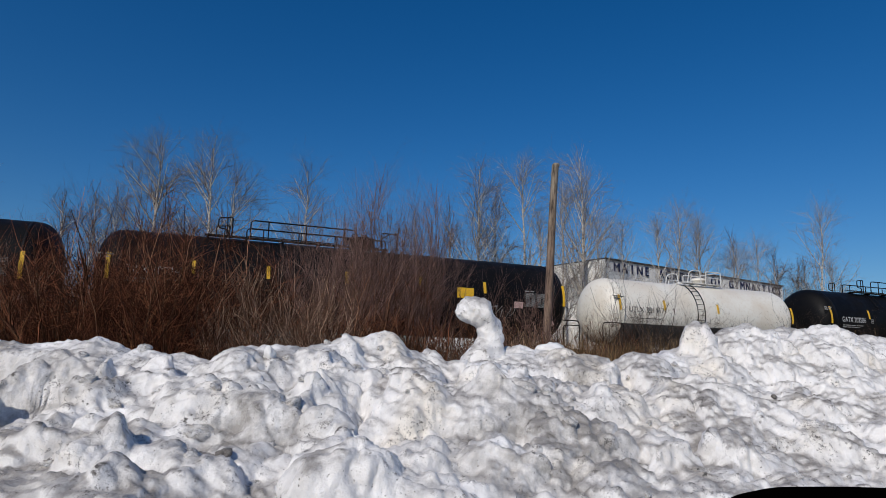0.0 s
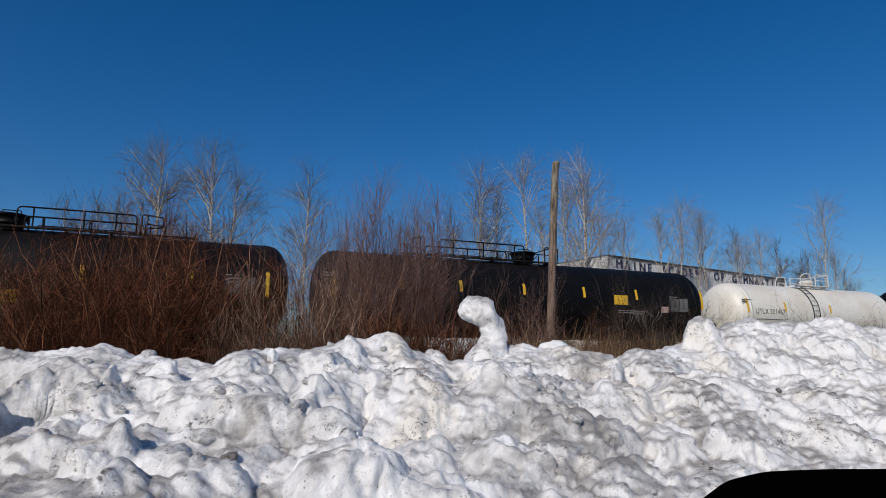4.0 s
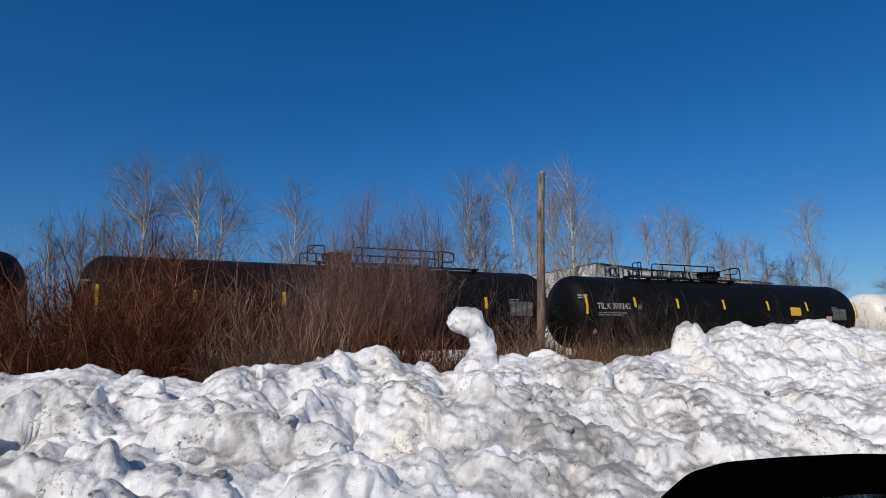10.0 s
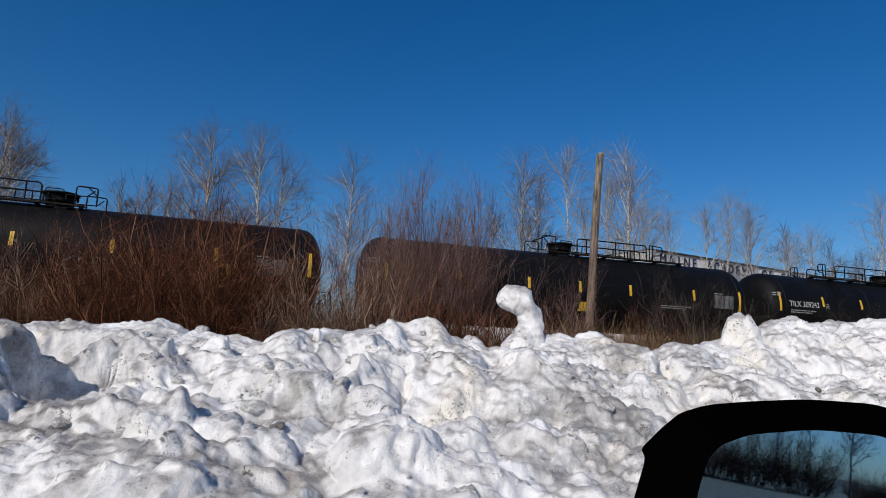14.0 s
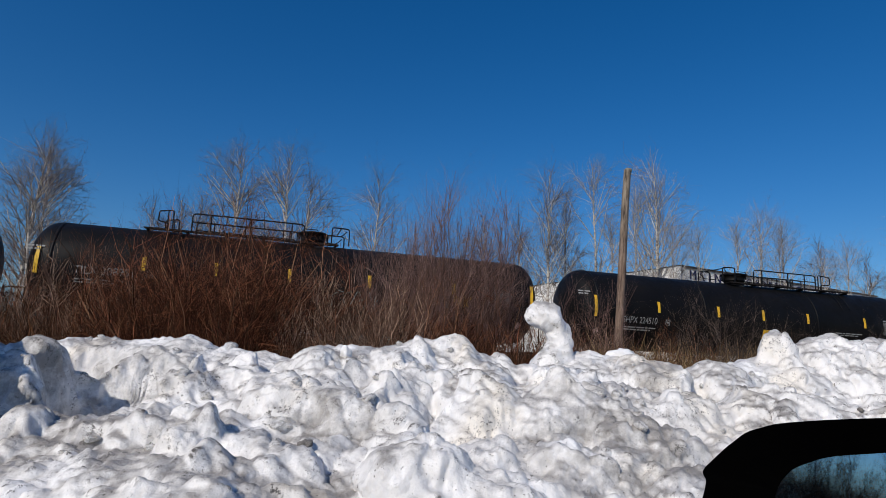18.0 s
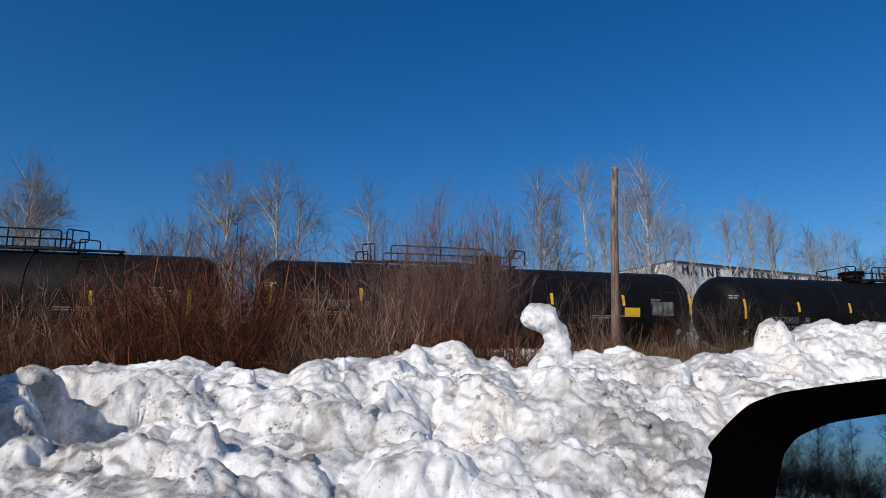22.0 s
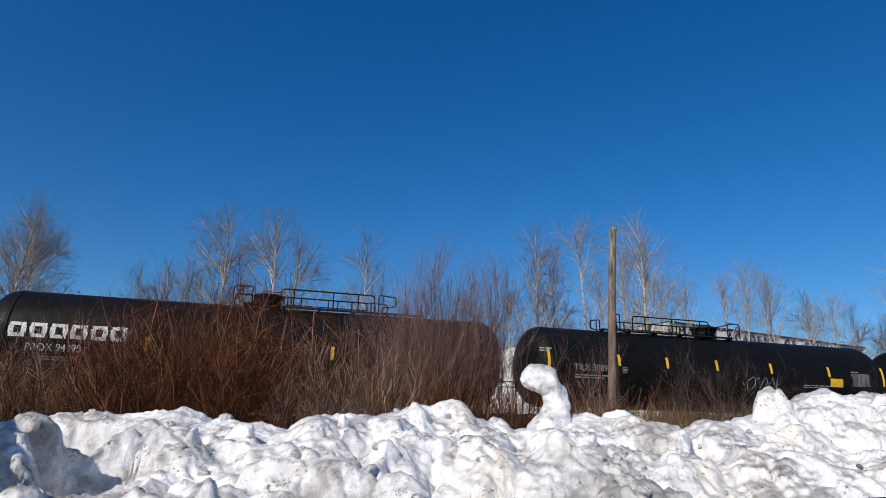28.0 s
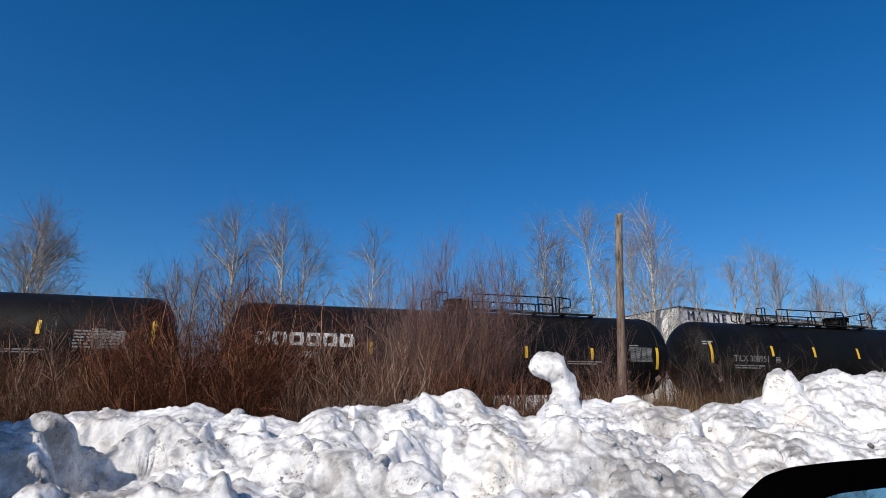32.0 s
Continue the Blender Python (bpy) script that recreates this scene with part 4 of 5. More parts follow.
def build_grass():
    """Dead grass and small stalks between the snow and the track."""
    rng = np.random.default_rng(12)
    n = 36000
    x, y = rng.uniform(-15, 15, n), rng.uniform(8.2, 22.5, n)
    c, s = math.cos(radians(TRACK_TURN)), math.sin(radians(TRACK_TURN))
    ok = (-s * x + c * (y - 24.27) < -2.5) & (np.abs(x) < 0.85 * y + 1) & ((x > 1.0) | (rng.uniform(0, 1, n) < 0.4))
    x, y = x[ok], y[ok]
    n = len(x)
    z = ground_height(x, y) - 0.03
    k = 4
    t = np.linspace(0, 1, k)
    ln = rng.uniform(0.4, 1.2, n) * np.where(x > 1.2, 1.8, 0.75)
    a = rng.uniform(0, 2 * math.pi, n)
    bend = rng.uniform(0.05, 0.45, n)
    p = np.stack([x[:, None] + np.cos(a)[:, None] * (ln * bend)[:, None] * t ** 1.8, y[:, None] + np.sin(a)[:, None] * (ln * bend)[:, None] * t ** 1.8, z[:, None] + ln[:, None] * t], -1)
    r = rng.uniform(0.004, 0.009, n)[:, None] * (1 - 0.8 * t)
    tagged(part("dead_grass", tubes("dead_grass", [(p, r)], 3), GRASS), "tall tan dead grass and stalks before the track", "grass", kind="stuff")


def build_pole():
    pole = new("utility_pole")
    k = 14
    s = np.linspace(0, 1, k)
    p = np.zeros((1, k, 3))
    p[0, :, 2] = s * 7.83 - 0.15
    p[0, :, 0] = 0.03 * np.sin(s * 5)
    v, f = tube_arrays((p, (0.137 - 0.030 * s)[None]), 18)
    me = mesh_of("shaft", v, f, True)
    part("shaft", me, POLE, pole)
    cap = lathe_mesh("top", [(7.63, 0.106), (7.69, 0.103), (7.73, 0.09), (7.735, 0.0)], 18, "z")
    part("top", cap, POLE, pole)
    pole.matrix_basis = pose(2.80, 19.2, 0, 0, 3.75, 0)
    tagged(pole, "leaning weathered brown wooden pole without wires", "pole")


# ---- the white building ----
def build_hall():
    a, b = Vector((11.3, 45.0, 0)), Vector((31.0, 58.6, 0))
    u = (b - a).normalized()
    length, depth, top = (b - a).length, 24.0, 8.92
    hall = new("metal_building")
    hall.matrix_basis = Matrix.Translation(a) @ Matrix.Rotation(math.atan2(u.y, u.x), 4, "Z")

    def ribbed(w):
        """A sheet-metal wall of width w along x, with upright ribs, facing -y."""
        xs, off = [], []
        step = 0.30
        for i in range(int(w / step)):
            xs += [i * step, i * step + 0.20, i * step + 0.22, i * step + 0.28]
            off += [0, 0, -0.008, -0.008]
        xs.append(w)
        off.append(0)
        n = len(xs)
        v = [(x, o, z) for z in (0, top) for x, o in zip(xs, off)] + [(x, 0.2, z) for z in (0, top) for x in xs]
        f = [(i, i + 1, n + i + 1, n + i) for i in range(n - 1)] + [(2 * n + i + 1, 2 * n + i, 3 * n + i, 3 * n + i + 1) for i in range(n - 1)]
        f += [(n + i, n + i + 1, 3 * n + i + 1, 3 * n + i) for i in range(n - 1)]
        return mesh_of("wall", v, f)

    part("wall", ribbed(length), SIDING, hall, "white ribbed metal wall")
    part("wall", ribbed(depth), SIDING, hall, "white ribbed metal wall", Matrix.Translation((-0.03, depth, 0)) @ Matrix.Rotation(radians(-90), 4, "Z"))
    part("wall", ribbed(length), SIDING, hall, at=Matrix.Translation((length, depth, 0)) @ Matrix.Rotation(radians(180), 4, "Z"))
    part("wall", ribbed(depth), SIDING, hall, at=Matrix.Translation((length, 0, 0)) @ Matrix.Rotation(radians(90), 4, "Z"))
    part("roof", boxes([(length / 2, depth / 2, top + 0.035, length + 0.16, depth + 0.16, 0.06)], 0.01), TRIM, hall, "dark flat roof edge")
    part("gutter", boxes([(length / 2, -0.075, top - 0.035, length + 0.1, 0.06, 0.07)], 0.01), TRIM, hall)
    # single letters, evenly spread along the wall below the eave
    text = "MAINE ACADEMY OF GYMNASTICS"
    x0, x1 = 1.05, length - 0.75
    step = (x1 - x0) / (len(text) - 1)
    for i, ch in enumerate(text):
        if ch == " ":
            continue
        me = letters("letter", ch, 0.95)
        co = np.array([v.co for v in me.vertices])
        w = co[:, 0].max() - co[:, 0].min()
        me.transform(Matrix.Translation((-co[:, 0].min() - w / 2, 0, 0)))
        bm = bmesh.new()
        bm.from_mesh(me)
        ex = bmesh.ops.extrude_face_region(bm, geom=bm.faces[:])
        bmesh.ops.translate(bm, verts=[g for g in ex["geom"] if isinstance(g, bmesh.types.BMVert)], vec=(0, -0.06, 0))
        bmesh.ops.scale(bm, vec=(1.0, 1, 1.0), verts=bm.verts)
        part("letter", bm, NAVY, hall, "navy blue block letter", Matrix.Translation((x0 + step * i, -0.04, top - 0.86)))
    tagged(hall, "long white metal hall with navy lettering under a dark eave", "building")


def build_shed():
    """A far white shed, seen between the cars."""
    shed = new("white_shed")
    part("wall", boxes([(0, 0, 3.6, 3.4, 5.0, 7.2)], 0.02), SHED_WHITE, shed)
    roof = bmesh.new()
    pts = [(-1.9, 7.15), (0, 8.2), (1.9, 7.15)]
    v = [[roof.verts.new((x, y, z)) for x, z in pts] for y in (-2.7, 2.7)]
    roof.faces.new(v[0])
    roof.faces.new(v[1])
    for i in range(3):
        j = (i + 1) % 3
        roof.faces.new((v[0][i], v[0][j], v[1][j], v[1][i]))
    part("roof", roof, TRIM, shed, "dark gable roof")
    part("door", boxes([(0.2, -2.54, 1.5, 2.4, 0.06, 3.0)], 0.01), SIDING, shed)
    shed.matrix_basis = pose(-19.9, 61, 0.0, 0, 0, 18)
    tagged(shed, "white painted shed with a dark gable roof beyond the track", "shed")


# ---- tank cars ----
AXIS, RAD = 3.08, 1.52


def on_tank(me, x, z, rad=RAD, axis=AXIS, lift=0.008):
    """Lays a flat upright mesh on the near side of the tank with its origin at x, z."""
    n = len(me.vertices)
    co = np.zeros(n * 3)
    me.vertices.foreach_get("co", co)
    co = co.reshape(n, 3)
    co[:, 0] += x
    co[:, 2] += z
    co[:, 1] += -np.sqrt(np.clip(rad ** 2 - (co[:, 2] - axis) ** 2, 0.01, None)) - lift
    me.vertices.foreach_set("co", co.ravel())
    me.update()
    return me


def panel(name, w, h, thick=0.006, rows=5):
    """A thin upright plate with its lower left corner at the origin."""
    zs = np.linspace(0, h, rows)
    v = [(x, y, z) for y in (0, -thick) for z in zs for x in (0, w)]
    k = rows * 2
    f = []
    for i in range(rows - 1):
        a = 2 * i
        f += [(k + a, k + a + 1, k + a + 3, k + a + 2), (a + 1, a, a + 2, a + 3), (a, k + a, k + a + 2, a + 2), (k + a + 1, a + 1, a + 3, k + a + 3)]
    f += [(0, 1, k + 1, k), (k - 1, k - 2, 2 * k - 2, 2 * k - 1)]
    return mesh_of(name, v, f)


def bars(name, lines, height, gap):
    """Rows of short bars that stand for small writing: lines of widths."""
    bm = bmesh.new()
    rng = random.Random(len(lines) * 7 + int(height * 1000))
    for r, total in enumerate(lines):
        x = 0.0
        while x < total:
            w = rng.uniform(0.10, 0.34)
            w = min(w, total - x)
            if w > 0.03:
                bmesh.ops.create_cube(bm, size=1, matrix=Matrix.Translation((x + w / 2, 0, -r * gap)) @ Matrix.Diagonal((w, 0.004, height, 1)))
            x += w + 0.05
    return finish(name, bm)


def hollow_blocks(name, count, w, h, gap, stroke):
    """A row of square-cornered hollow blocks for a painted mark."""
    bm = bmesh.new()
    for i in range(count):
        x = i * (w + gap)
        for cx, cz, sx, sz in ((x + w / 2, h - stroke / 2, w - 0.05, stroke), (x + w / 2, stroke / 2, w - 0.05, stroke), (x + stroke * 0.65, h / 2, stroke * 1.3, h - 2 * stroke), (x + w - stroke * 0.65, h / 2, stroke * 1.3, h - 2 * stroke)):
            bmesh.ops.create_cube(bm, size=1, matrix=Matrix.Translation((cx, 0, cz)) @ Matrix.Diagonal((sx, 0.004, sz, 1)))
    return finish(name, bm)


def tank_profile(half, rad, head=0.82):
    pts = [(-half, 0.001)]
    for i in range(1, 13):
        a = i / 12 * math.pi / 2
        pts.append((-half + head * (1 - math.cos(a) ** 0.84), rad * math.sin(a) ** 0.84))
    mid = np.linspace(-half + head, half - head, 14)[1:-1]
    pts += [(x, rad) for x in mid]
    return pts + [(-x, r) for x, r in pts[:13][::-1]]


SHARED = {}


def shared(key, make):
    if key not in SHARED:
        SHARED[key] = make()
    return SHARED[key]


def running_gear(car, at, half):
    """Draft sills, couplers, saddles and two trucks; returns the wheelsets."""
    sets = []
    for s in (-1, 1):
        flip = Matrix.Identity(4) if s > 0 else Matrix.Rotation(math.pi, 4, "Z")
        part("draft_sill", shared(("sill", half), lambda: finish("draft_sill", boxes([(half - 0.55, 0, 0.98, 1.9, 0.62, 0.42), (half + 0.33, 0, 0.98, 0.06, 0.9, 0.55), (half - 0.1, 0, 1.24, 0.8, 2.7, 0.06)], 0.01))), FRAME, car, at=flip)
        part("coupler", shared(("coupler", half), lambda: finish("coupler", boxes([(half + 0.52, 0, 0.90, 0.40, 0.16, 0.16), (half + 0.78, 0.06, 0.90, 0.24, 0.26, 0.28)], 0.03))), FRAME, car, at=flip)
        part("saddle", shared(("saddle", at), lambda: finish("saddle", boxes([(at, 0, 1.42, 0.6, 2.2, 0.75), (at, 0, 1.12, 0.35, 2.6, 0.28)], 0.03))), FRAME, car, at=flip)
        rail = bent([(half - 0.75, -1.42, 1.30), (half - 0.75, -1.42, 2.35), (half + 0.25, -1.42, 2.35), (half + 0.25, -1.42, 1.30)], 0.15)
        part("end_handrail", shared(("endrail", half), lambda: pipe("end_handrail", rail, 0.022)), PIPE, car, at=flip)
        rail2 = [(x, -y, z) for x, y, z in rail]
        part("end_handrail", shared(("endrail2", half), lambda: pipe("end_handrail", rail2, 0.022)), PIPE, car, at=flip)
        truck = part("truck_bolster", shared("bolster", lambda: finish("truck_bolster", boxes([(0, 0, 0.62, 0.42, 2.3, 0.34)], 0.04))), FRAME, car, at=Matrix.Translation((s * at, 0, 0)))
        for y in (-1.02, 1.02):
            def frame_mesh():
                bm = bmesh.new()
                out = [(-1.15, 0.36), (-1.15, 0.62), (-0.85, 0.70), (-0.35, 0.88), (0.35, 0.88), (0.85, 0.70), (1.15, 0.62), (1.15, 0.36), (0.72, 0.40), (0.38, 0.22), (-0.38, 0.22), (-0.72, 0.40)]
                lo = [bm.verts.new((x, -0.09, z)) for x, z in out]
                hi = [bm.verts.new((x, 0.09, z)) for x, z in out]
                bm.faces.new(lo)
                bm.faces.new(hi)
                for i in range(len(out)):
                    j = (i + 1) % len(out)
                    bm.faces.new((lo[i], lo[j], hi[j], hi[i]))
                bmesh.ops.bevel(bm, geom=bm.edges[:], offset=0.02, segments=1, affect="EDGES")
                return finish("side_frame", bm)
            sf = part("side_frame", shared("side_frame", frame_mesh), FRAME, truck, at=Matrix.Translation((0, y, 0)))
        for dx in (-0.88, 0.88):
            def wheels():
                prof = []
                for m in (-1, 1):
                    e = [(m * 0.66, 0.09), (m * 0.66, 0.36), (m * 0.69, 0.40), (m * 0.70, 0.46), (m * 0.72, 0.46), (m * 0.73, 0.42), (m * 0.80, 0.415), (m * 0.80, 0.37), (m * 0.76, 0.34), (m * 0.76, 0.16), (m * 0.82, 0.14), (m * 0.82, 0.09), (m * 1.02, 0.085), (m * 1.02, 0.001)]
                    prof += e[::-1] if m < 0 else e
                v, f = lathe(prof, 28, "y")
                v2, f2 = [], []
                for k in range(6):
                    a = k * math.pi / 3
                    for m in (-1, 1):
                        c = np.array([0.25 * math.cos(a), m * 0.765, 0.25 * math.sin(a)])
                        b0 = len(v) + len(v2)
                        v2 += [c + np.array([dx_, m * dy_, dz_]) for dx_ in (-0.04, 0.04) for dy_ in (-0.02, 0.02) for dz_ in (-0.04, 0.04)]
                        f2 += [[b0 + q for q in fc] for fc in ((0, 1, 3, 2), (4, 6, 7, 5), (0, 4, 5, 1), (2, 3, 7, 6), (0, 2, 6, 4), (1, 5, 7, 3))]
                return mesh_of("wheelset", np.concatenate([v, np.array(v2)]), np.concatenate([f, np.array(f2)]), False)
            ws = part("wheelset", shared("wheelset", wheels), STEEL, car, "pair of steel wheels on an axle", Matrix.Translation((s * at + dx, 0, 0.42)))
            sets.append(ws)
    return sets


def top_gear(car, s, top, metal, lid):
    """Walkway, handrails and manway; s mirrors it along the car."""
    hi = top + 0.58
    for y in (-0.66, 0.66):
        board = part("walkway", shared(("walk", s, top, y), lambda: finish("walkway", boxes([(s * 2.15, y, top - 0.02, 6.2, 0.30, 0.03)]))), FRAME, car)
        part("edge_strip", shared(("edge", s, top, y), lambda: finish("edge_strip", boxes([(s * 2.15, y * 1.24, top - 0.03, 6.2, 0.02, 0.05)]))), FRAME, board)
    for i in range(6):
        part("cross_bar", shared(("bar", top), lambda: finish("cross_bar", boxes([(0, 0, top - 0.07, 0.07, 1.5, 0.06)]))), FRAME, car, at=Matrix.Translation((s * (-0.85 + 1.2 * i), 0, 0)))
    end, g0, g1 = (3.84, 4.42, 4.86) if s < 0 else (3.45, 3.60, 4.22)
    for y in (-0.76, 0.76):
        hr = part("handrail", pipe("handrail", bent([(s * 0.24, y, top), (s * 0.24, y, hi), (s * end, y, hi), (s * end, y, top)], 0.14), 0.026), metal, car)
        part("mid_rail", pipe("mid_rail", bent([(s * 0.46, y, top), (s * 0.46, y, top + 0.30), (s * end, y, top + 0.30)], 0.10), 0.021), metal, hr)
        for x in (0.66, 2.0, end - 0.58):
            part("post", pipe("post", [(s * x, y, top), (s * x, y, hi)], 0.024), metal, hr)
        for x in (0.92, 2.16):
            part("short_post", pipe("short_post", [(s * x, y, top), (s * x, y, top + 0.30)], 0.020), metal, hr)
        lr = part("handrail", pipe("handrail", bent([(s * -1.30, y, top - 0.02), (s * -1.30, y, hi - 0.02), (s * -1.02, y, hi), (s * -0.70, y, hi), (s * -0.70, y, top)], 0.08), 0.024), metal, car)
        part("mid_rail", pipe("mid_rail", bent([(s * -1.22, y, hi - 0.1), (s * -1.02, y, top + 0.28), (s * -0.40, y, top + 0.28)], 0.06), 0.019), metal, lr)
        gr = part("handrail", pipe("handrail", bent([(s * g0, y, top), (s * g0, y, top + 0.62), (s * g1, y, top + 0.56), (s * g1, y, top + 0.24), (s * (g0 + 0.12), y, top + 0.18), (s * (g0 + 0.12), y, top)], 0.07), 0.024), metal, car)
        part("post", pipe("post", [(s * (g0 + 0.16), y, top - 0.1), (s * (g0 + 0.16), y, top + 0.60)], 0.020), metal, gr)
    part("cross_rail", pipe("cross_rail", [(s * -1.02, -0.76, hi), (s * -1.02, 0.76, hi)], 0.022), metal, car)
    man = part("manway", lathe_mesh("manway", [(top - 0.10, 0.40), (top + 0.12, 0.40), (top + 0.14, 0.44), (top + 0.18, 0.44), (top + 0.20, 0.42), (top + 0.36, 0.50), (top + 0.37, 0.54), (top + 0.42, 0.54), (top + 0.44, 0.50), (top + 0.46, 0.001)], 26, "z", (-0.12 * s, 0, 0)), lid, car, "bucket-shaped valve housing")
    part("lid_handle", pipe("lid_handle", bent([(-0.25, -0.3, top + 0.43), (-0.25, -0.3, top + 0.53), (0.25, -0.3, top + 0.53), (0.25, -0.3, top + 0.43)], 0.05), 0.016), metal, man)
    for k in range(6):
        t = k * math.pi / 3
        part("bolt", shared(("bolt", top), lambda: finish("bolt", boxes([(0, 0, top + 0.27, 0.05, 0.05, 0.18)], 0.01))), metal, man, at=Matrix.Translation((0.49 * math.cos(t) - 0.12 * s, 0.49 * math.sin(t), 0)))
    part("small_plate", on_tank(panel("small_plate", 0.34, 0.09), -0.3 * s - 0.17, top - 0.16), STENCIL_DULL, car)


def short_top_gear(car, top, metal, lid):
    """The compact platform of the short car: two rails and a small dome."""
    o = 1.25
    for y in (-0.60, 0.60):
        part("walkway", boxes([(o - 1.0, y, top + 0.02, 2.3, 0.30, 0.03)]), metal, car)
    for i in range(4):
        part("cross_bar", boxes([(o - 2.1 + 0.7 * i, 0, top - 0.02, 0.07, 1.4, 0.05)]), metal, car)
    for y in (-0.70, 0.70):
        hoop = part("handrail", pipe("handrail", bent([(o - 1.80, y, top), (o - 1.70, y, top + 0.50), (o - 1.45, y, top + 0.60), (o - 1.10, y, top + 0.60), (o - 1.00, y, top)], 0.10), 0.026), metal, car)
        part("mid_rail", pipe("mid_rail", bent([(o - 1.6, y, top), (o - 1.6, y, top + 0.30), (o - 1.05, y, top + 0.30)], 0.06), 0.02), metal, hoop)
        box = part("handrail", pipe("handrail", bent([(o - 0.75, y, top), (o - 0.75, y, top + 0.58), (o + 0.12, y, top + 0.58), (o + 0.12, y, top)], 0.10), 0.026), metal, car)
        part("mid_rail", pipe("mid_rail", [(o - 0.75, y, top + 0.30), (o + 0.12, y, top + 0.30)], 0.02), metal, box)
    part("cross_rail", pipe("cross_rail", [(o + 0.12, -0.70, top + 0.58), (o + 0.12, 0.70, top + 0.58)], 0.024), metal, car)
    part("manway", lathe_mesh("manway", [(top - 0.10, 0.30), (top + 0.22, 0.30), (top + 0.24, 0.34), (top + 0.29, 0.34), (top + 0.36, 0.26), (top + 0.39, 0.001)], 24, "z", (o - 0.52, 0, 0)), lid, car, "white domed hatch")


def ladder(car, x, rad, axis, metal, foot=24):
    """The curved steps that lead from the walkway down over the tank's shoulder."""
    for side in (-1, 1):
        for dx in (-0.20, 0.20):
            arc = [(x + dx, side * (rad + 0.06) * math.cos(a), axis + (rad + 0.06) * math.sin(a)) for a in np.linspace(radians(64), radians(foot), 13)]
            st = part("ladder_stringer", pipe("ladder_stringer", arc, 0.018), metal, car)
        for k in range(int((60 - foot) / 9) + 1):
            a = radians(foot + 4 + k * 9)
            y, z = side * (rad + 0.06) * math.cos(a), axis + (rad + 0.06) * math.sin(a)
            part("rung", pipe("rung", [(x - 0.20, y, z), (x + 0.20, y, z)], 0.012), metal, st)


def tank_car(label, s, writing, stripes, half=8.38, rad=RAD, axis=AXIS, paint=None, metal=None):
    car = new("tank_car")
    paint, metal = paint or TANK_BLACK, metal or PIPE
    part("tank", shared(("tank", half, rad), lambda: lathe_mesh("tank", tank_profile(half, rad), 56, "x", (0, 0, axis))), paint, car)
    for x in (-half + 0.85, -half * 0.33, half * 0.33, half - 0.85) if paint == TANK_BLACK else (-half + 0.85,):
        part("seam_band", lathe_mesh("seam_band", [(x - 0.05, rad - 0.01), (x - 0.05, rad + 0.008), (x + 0.05, rad + 0.008), (x + 0.05, rad - 0.01)], 56, "x", (0, 0, axis)), paint, car)
    if paint != TANK_BLACK:
        a = np.linspace(radians(203), radians(337), 24)
        xs = np.array([-half + 0.75, half - 0.75])
        v = [(x, (rad + 0.012) * math.cos(t), axis + (rad + 0.012) * math.sin(t)) for x in xs for t in a]
        f = [(i, i + 1, 25 + i, 24 + i) for i in range(23)]
        part("lower_jacket", mesh_of("lower_jacket", v, f, True), SKIRT, car, "dark painted lower half of the tank")
    sets = running_gear(car, half - 1.95, half)
    top = axis + rad
    if paint == TANK_BLACK:
        top_gear(car, s, top, metal, TANK_BLACK)
        ladder(car, s * 4.3, rad, axis, metal)
    else:
        short_top_gear(car, top, metal, paint)
        ladder(car, -0.55, rad, axis, PIPE, -24)
    for x, z, h in stripes:
        part("reflector", on_tank(panel("reflector", 0.11, h), x - 0.055, z, rad, axis), YELLOW, car, "yellow reflective strip")
    for kind, x, z, arg, size, mat in writing:
        if kind == "text":
            me = letters("marking", arg[0], size, arg[1])
        elif kind == "bars":
            me = bars("stencil_block", arg, size, size * 1.9)
        elif kind == "plate":
            me = panel("placard", arg[0], arg[1])
        elif kind == "blocks":
            me = hollow_blocks("painted_mark", *arg)
        elif kind == "table":
            w, h, cols, rows_ = arg
            bm = bmesh.new()
            cells = [(w / 2, h * j / rows_, w, size) for j in range(rows_ + 1)] + [(w * i / cols, h / 2, size, h) for i in range(cols + 1)]
            cells += [(w * (i + 0.5) / cols, h * (j + 0.5) / rows_, w / cols * 0.66, h / rows_ * 0.34) for i in range(cols) for j in range(rows_)]
            for cx, cz, sx, sz in cells:
                bmesh.ops.create_cube(bm, size=1, matrix=Matrix.Translation((cx, 0, cz)) @ Matrix.Diagonal((sx, 0.004, sz, 1)))
            me = finish("data_table", bm)
        elif kind == "diamond":
            me = panel("diamond_placard", 0.19, 0.19)
            me.transform(Matrix.Rotation(radians(45), 4, "Y"))
        elif kind == "scrawl":
            rng = random.Random(arg)
            lines = []
            for i in range(9):
                x0 = i * 0.20 * size
                lines.append(pipe("scrawl", [(x0 + rng.uniform(0, 0.3), 0, rng.uniform(-0.05, 0.35)) for _ in range(3)] + [(x0 + 0.1, 0, rng.uniform(-0.25, 0.0))], 0.012, 4))
            bm = bmesh.new()
            for q in lines:
                bm.from_mesh(q)
            me = finish("painted_scrawl", bm)
        part(me.name.split(".")[0], on_tank(me, x, z, rad, axis, 0.012), mat, car)
    tagged(car, label, "tank car", "cars of the passing train")
    return car, sets


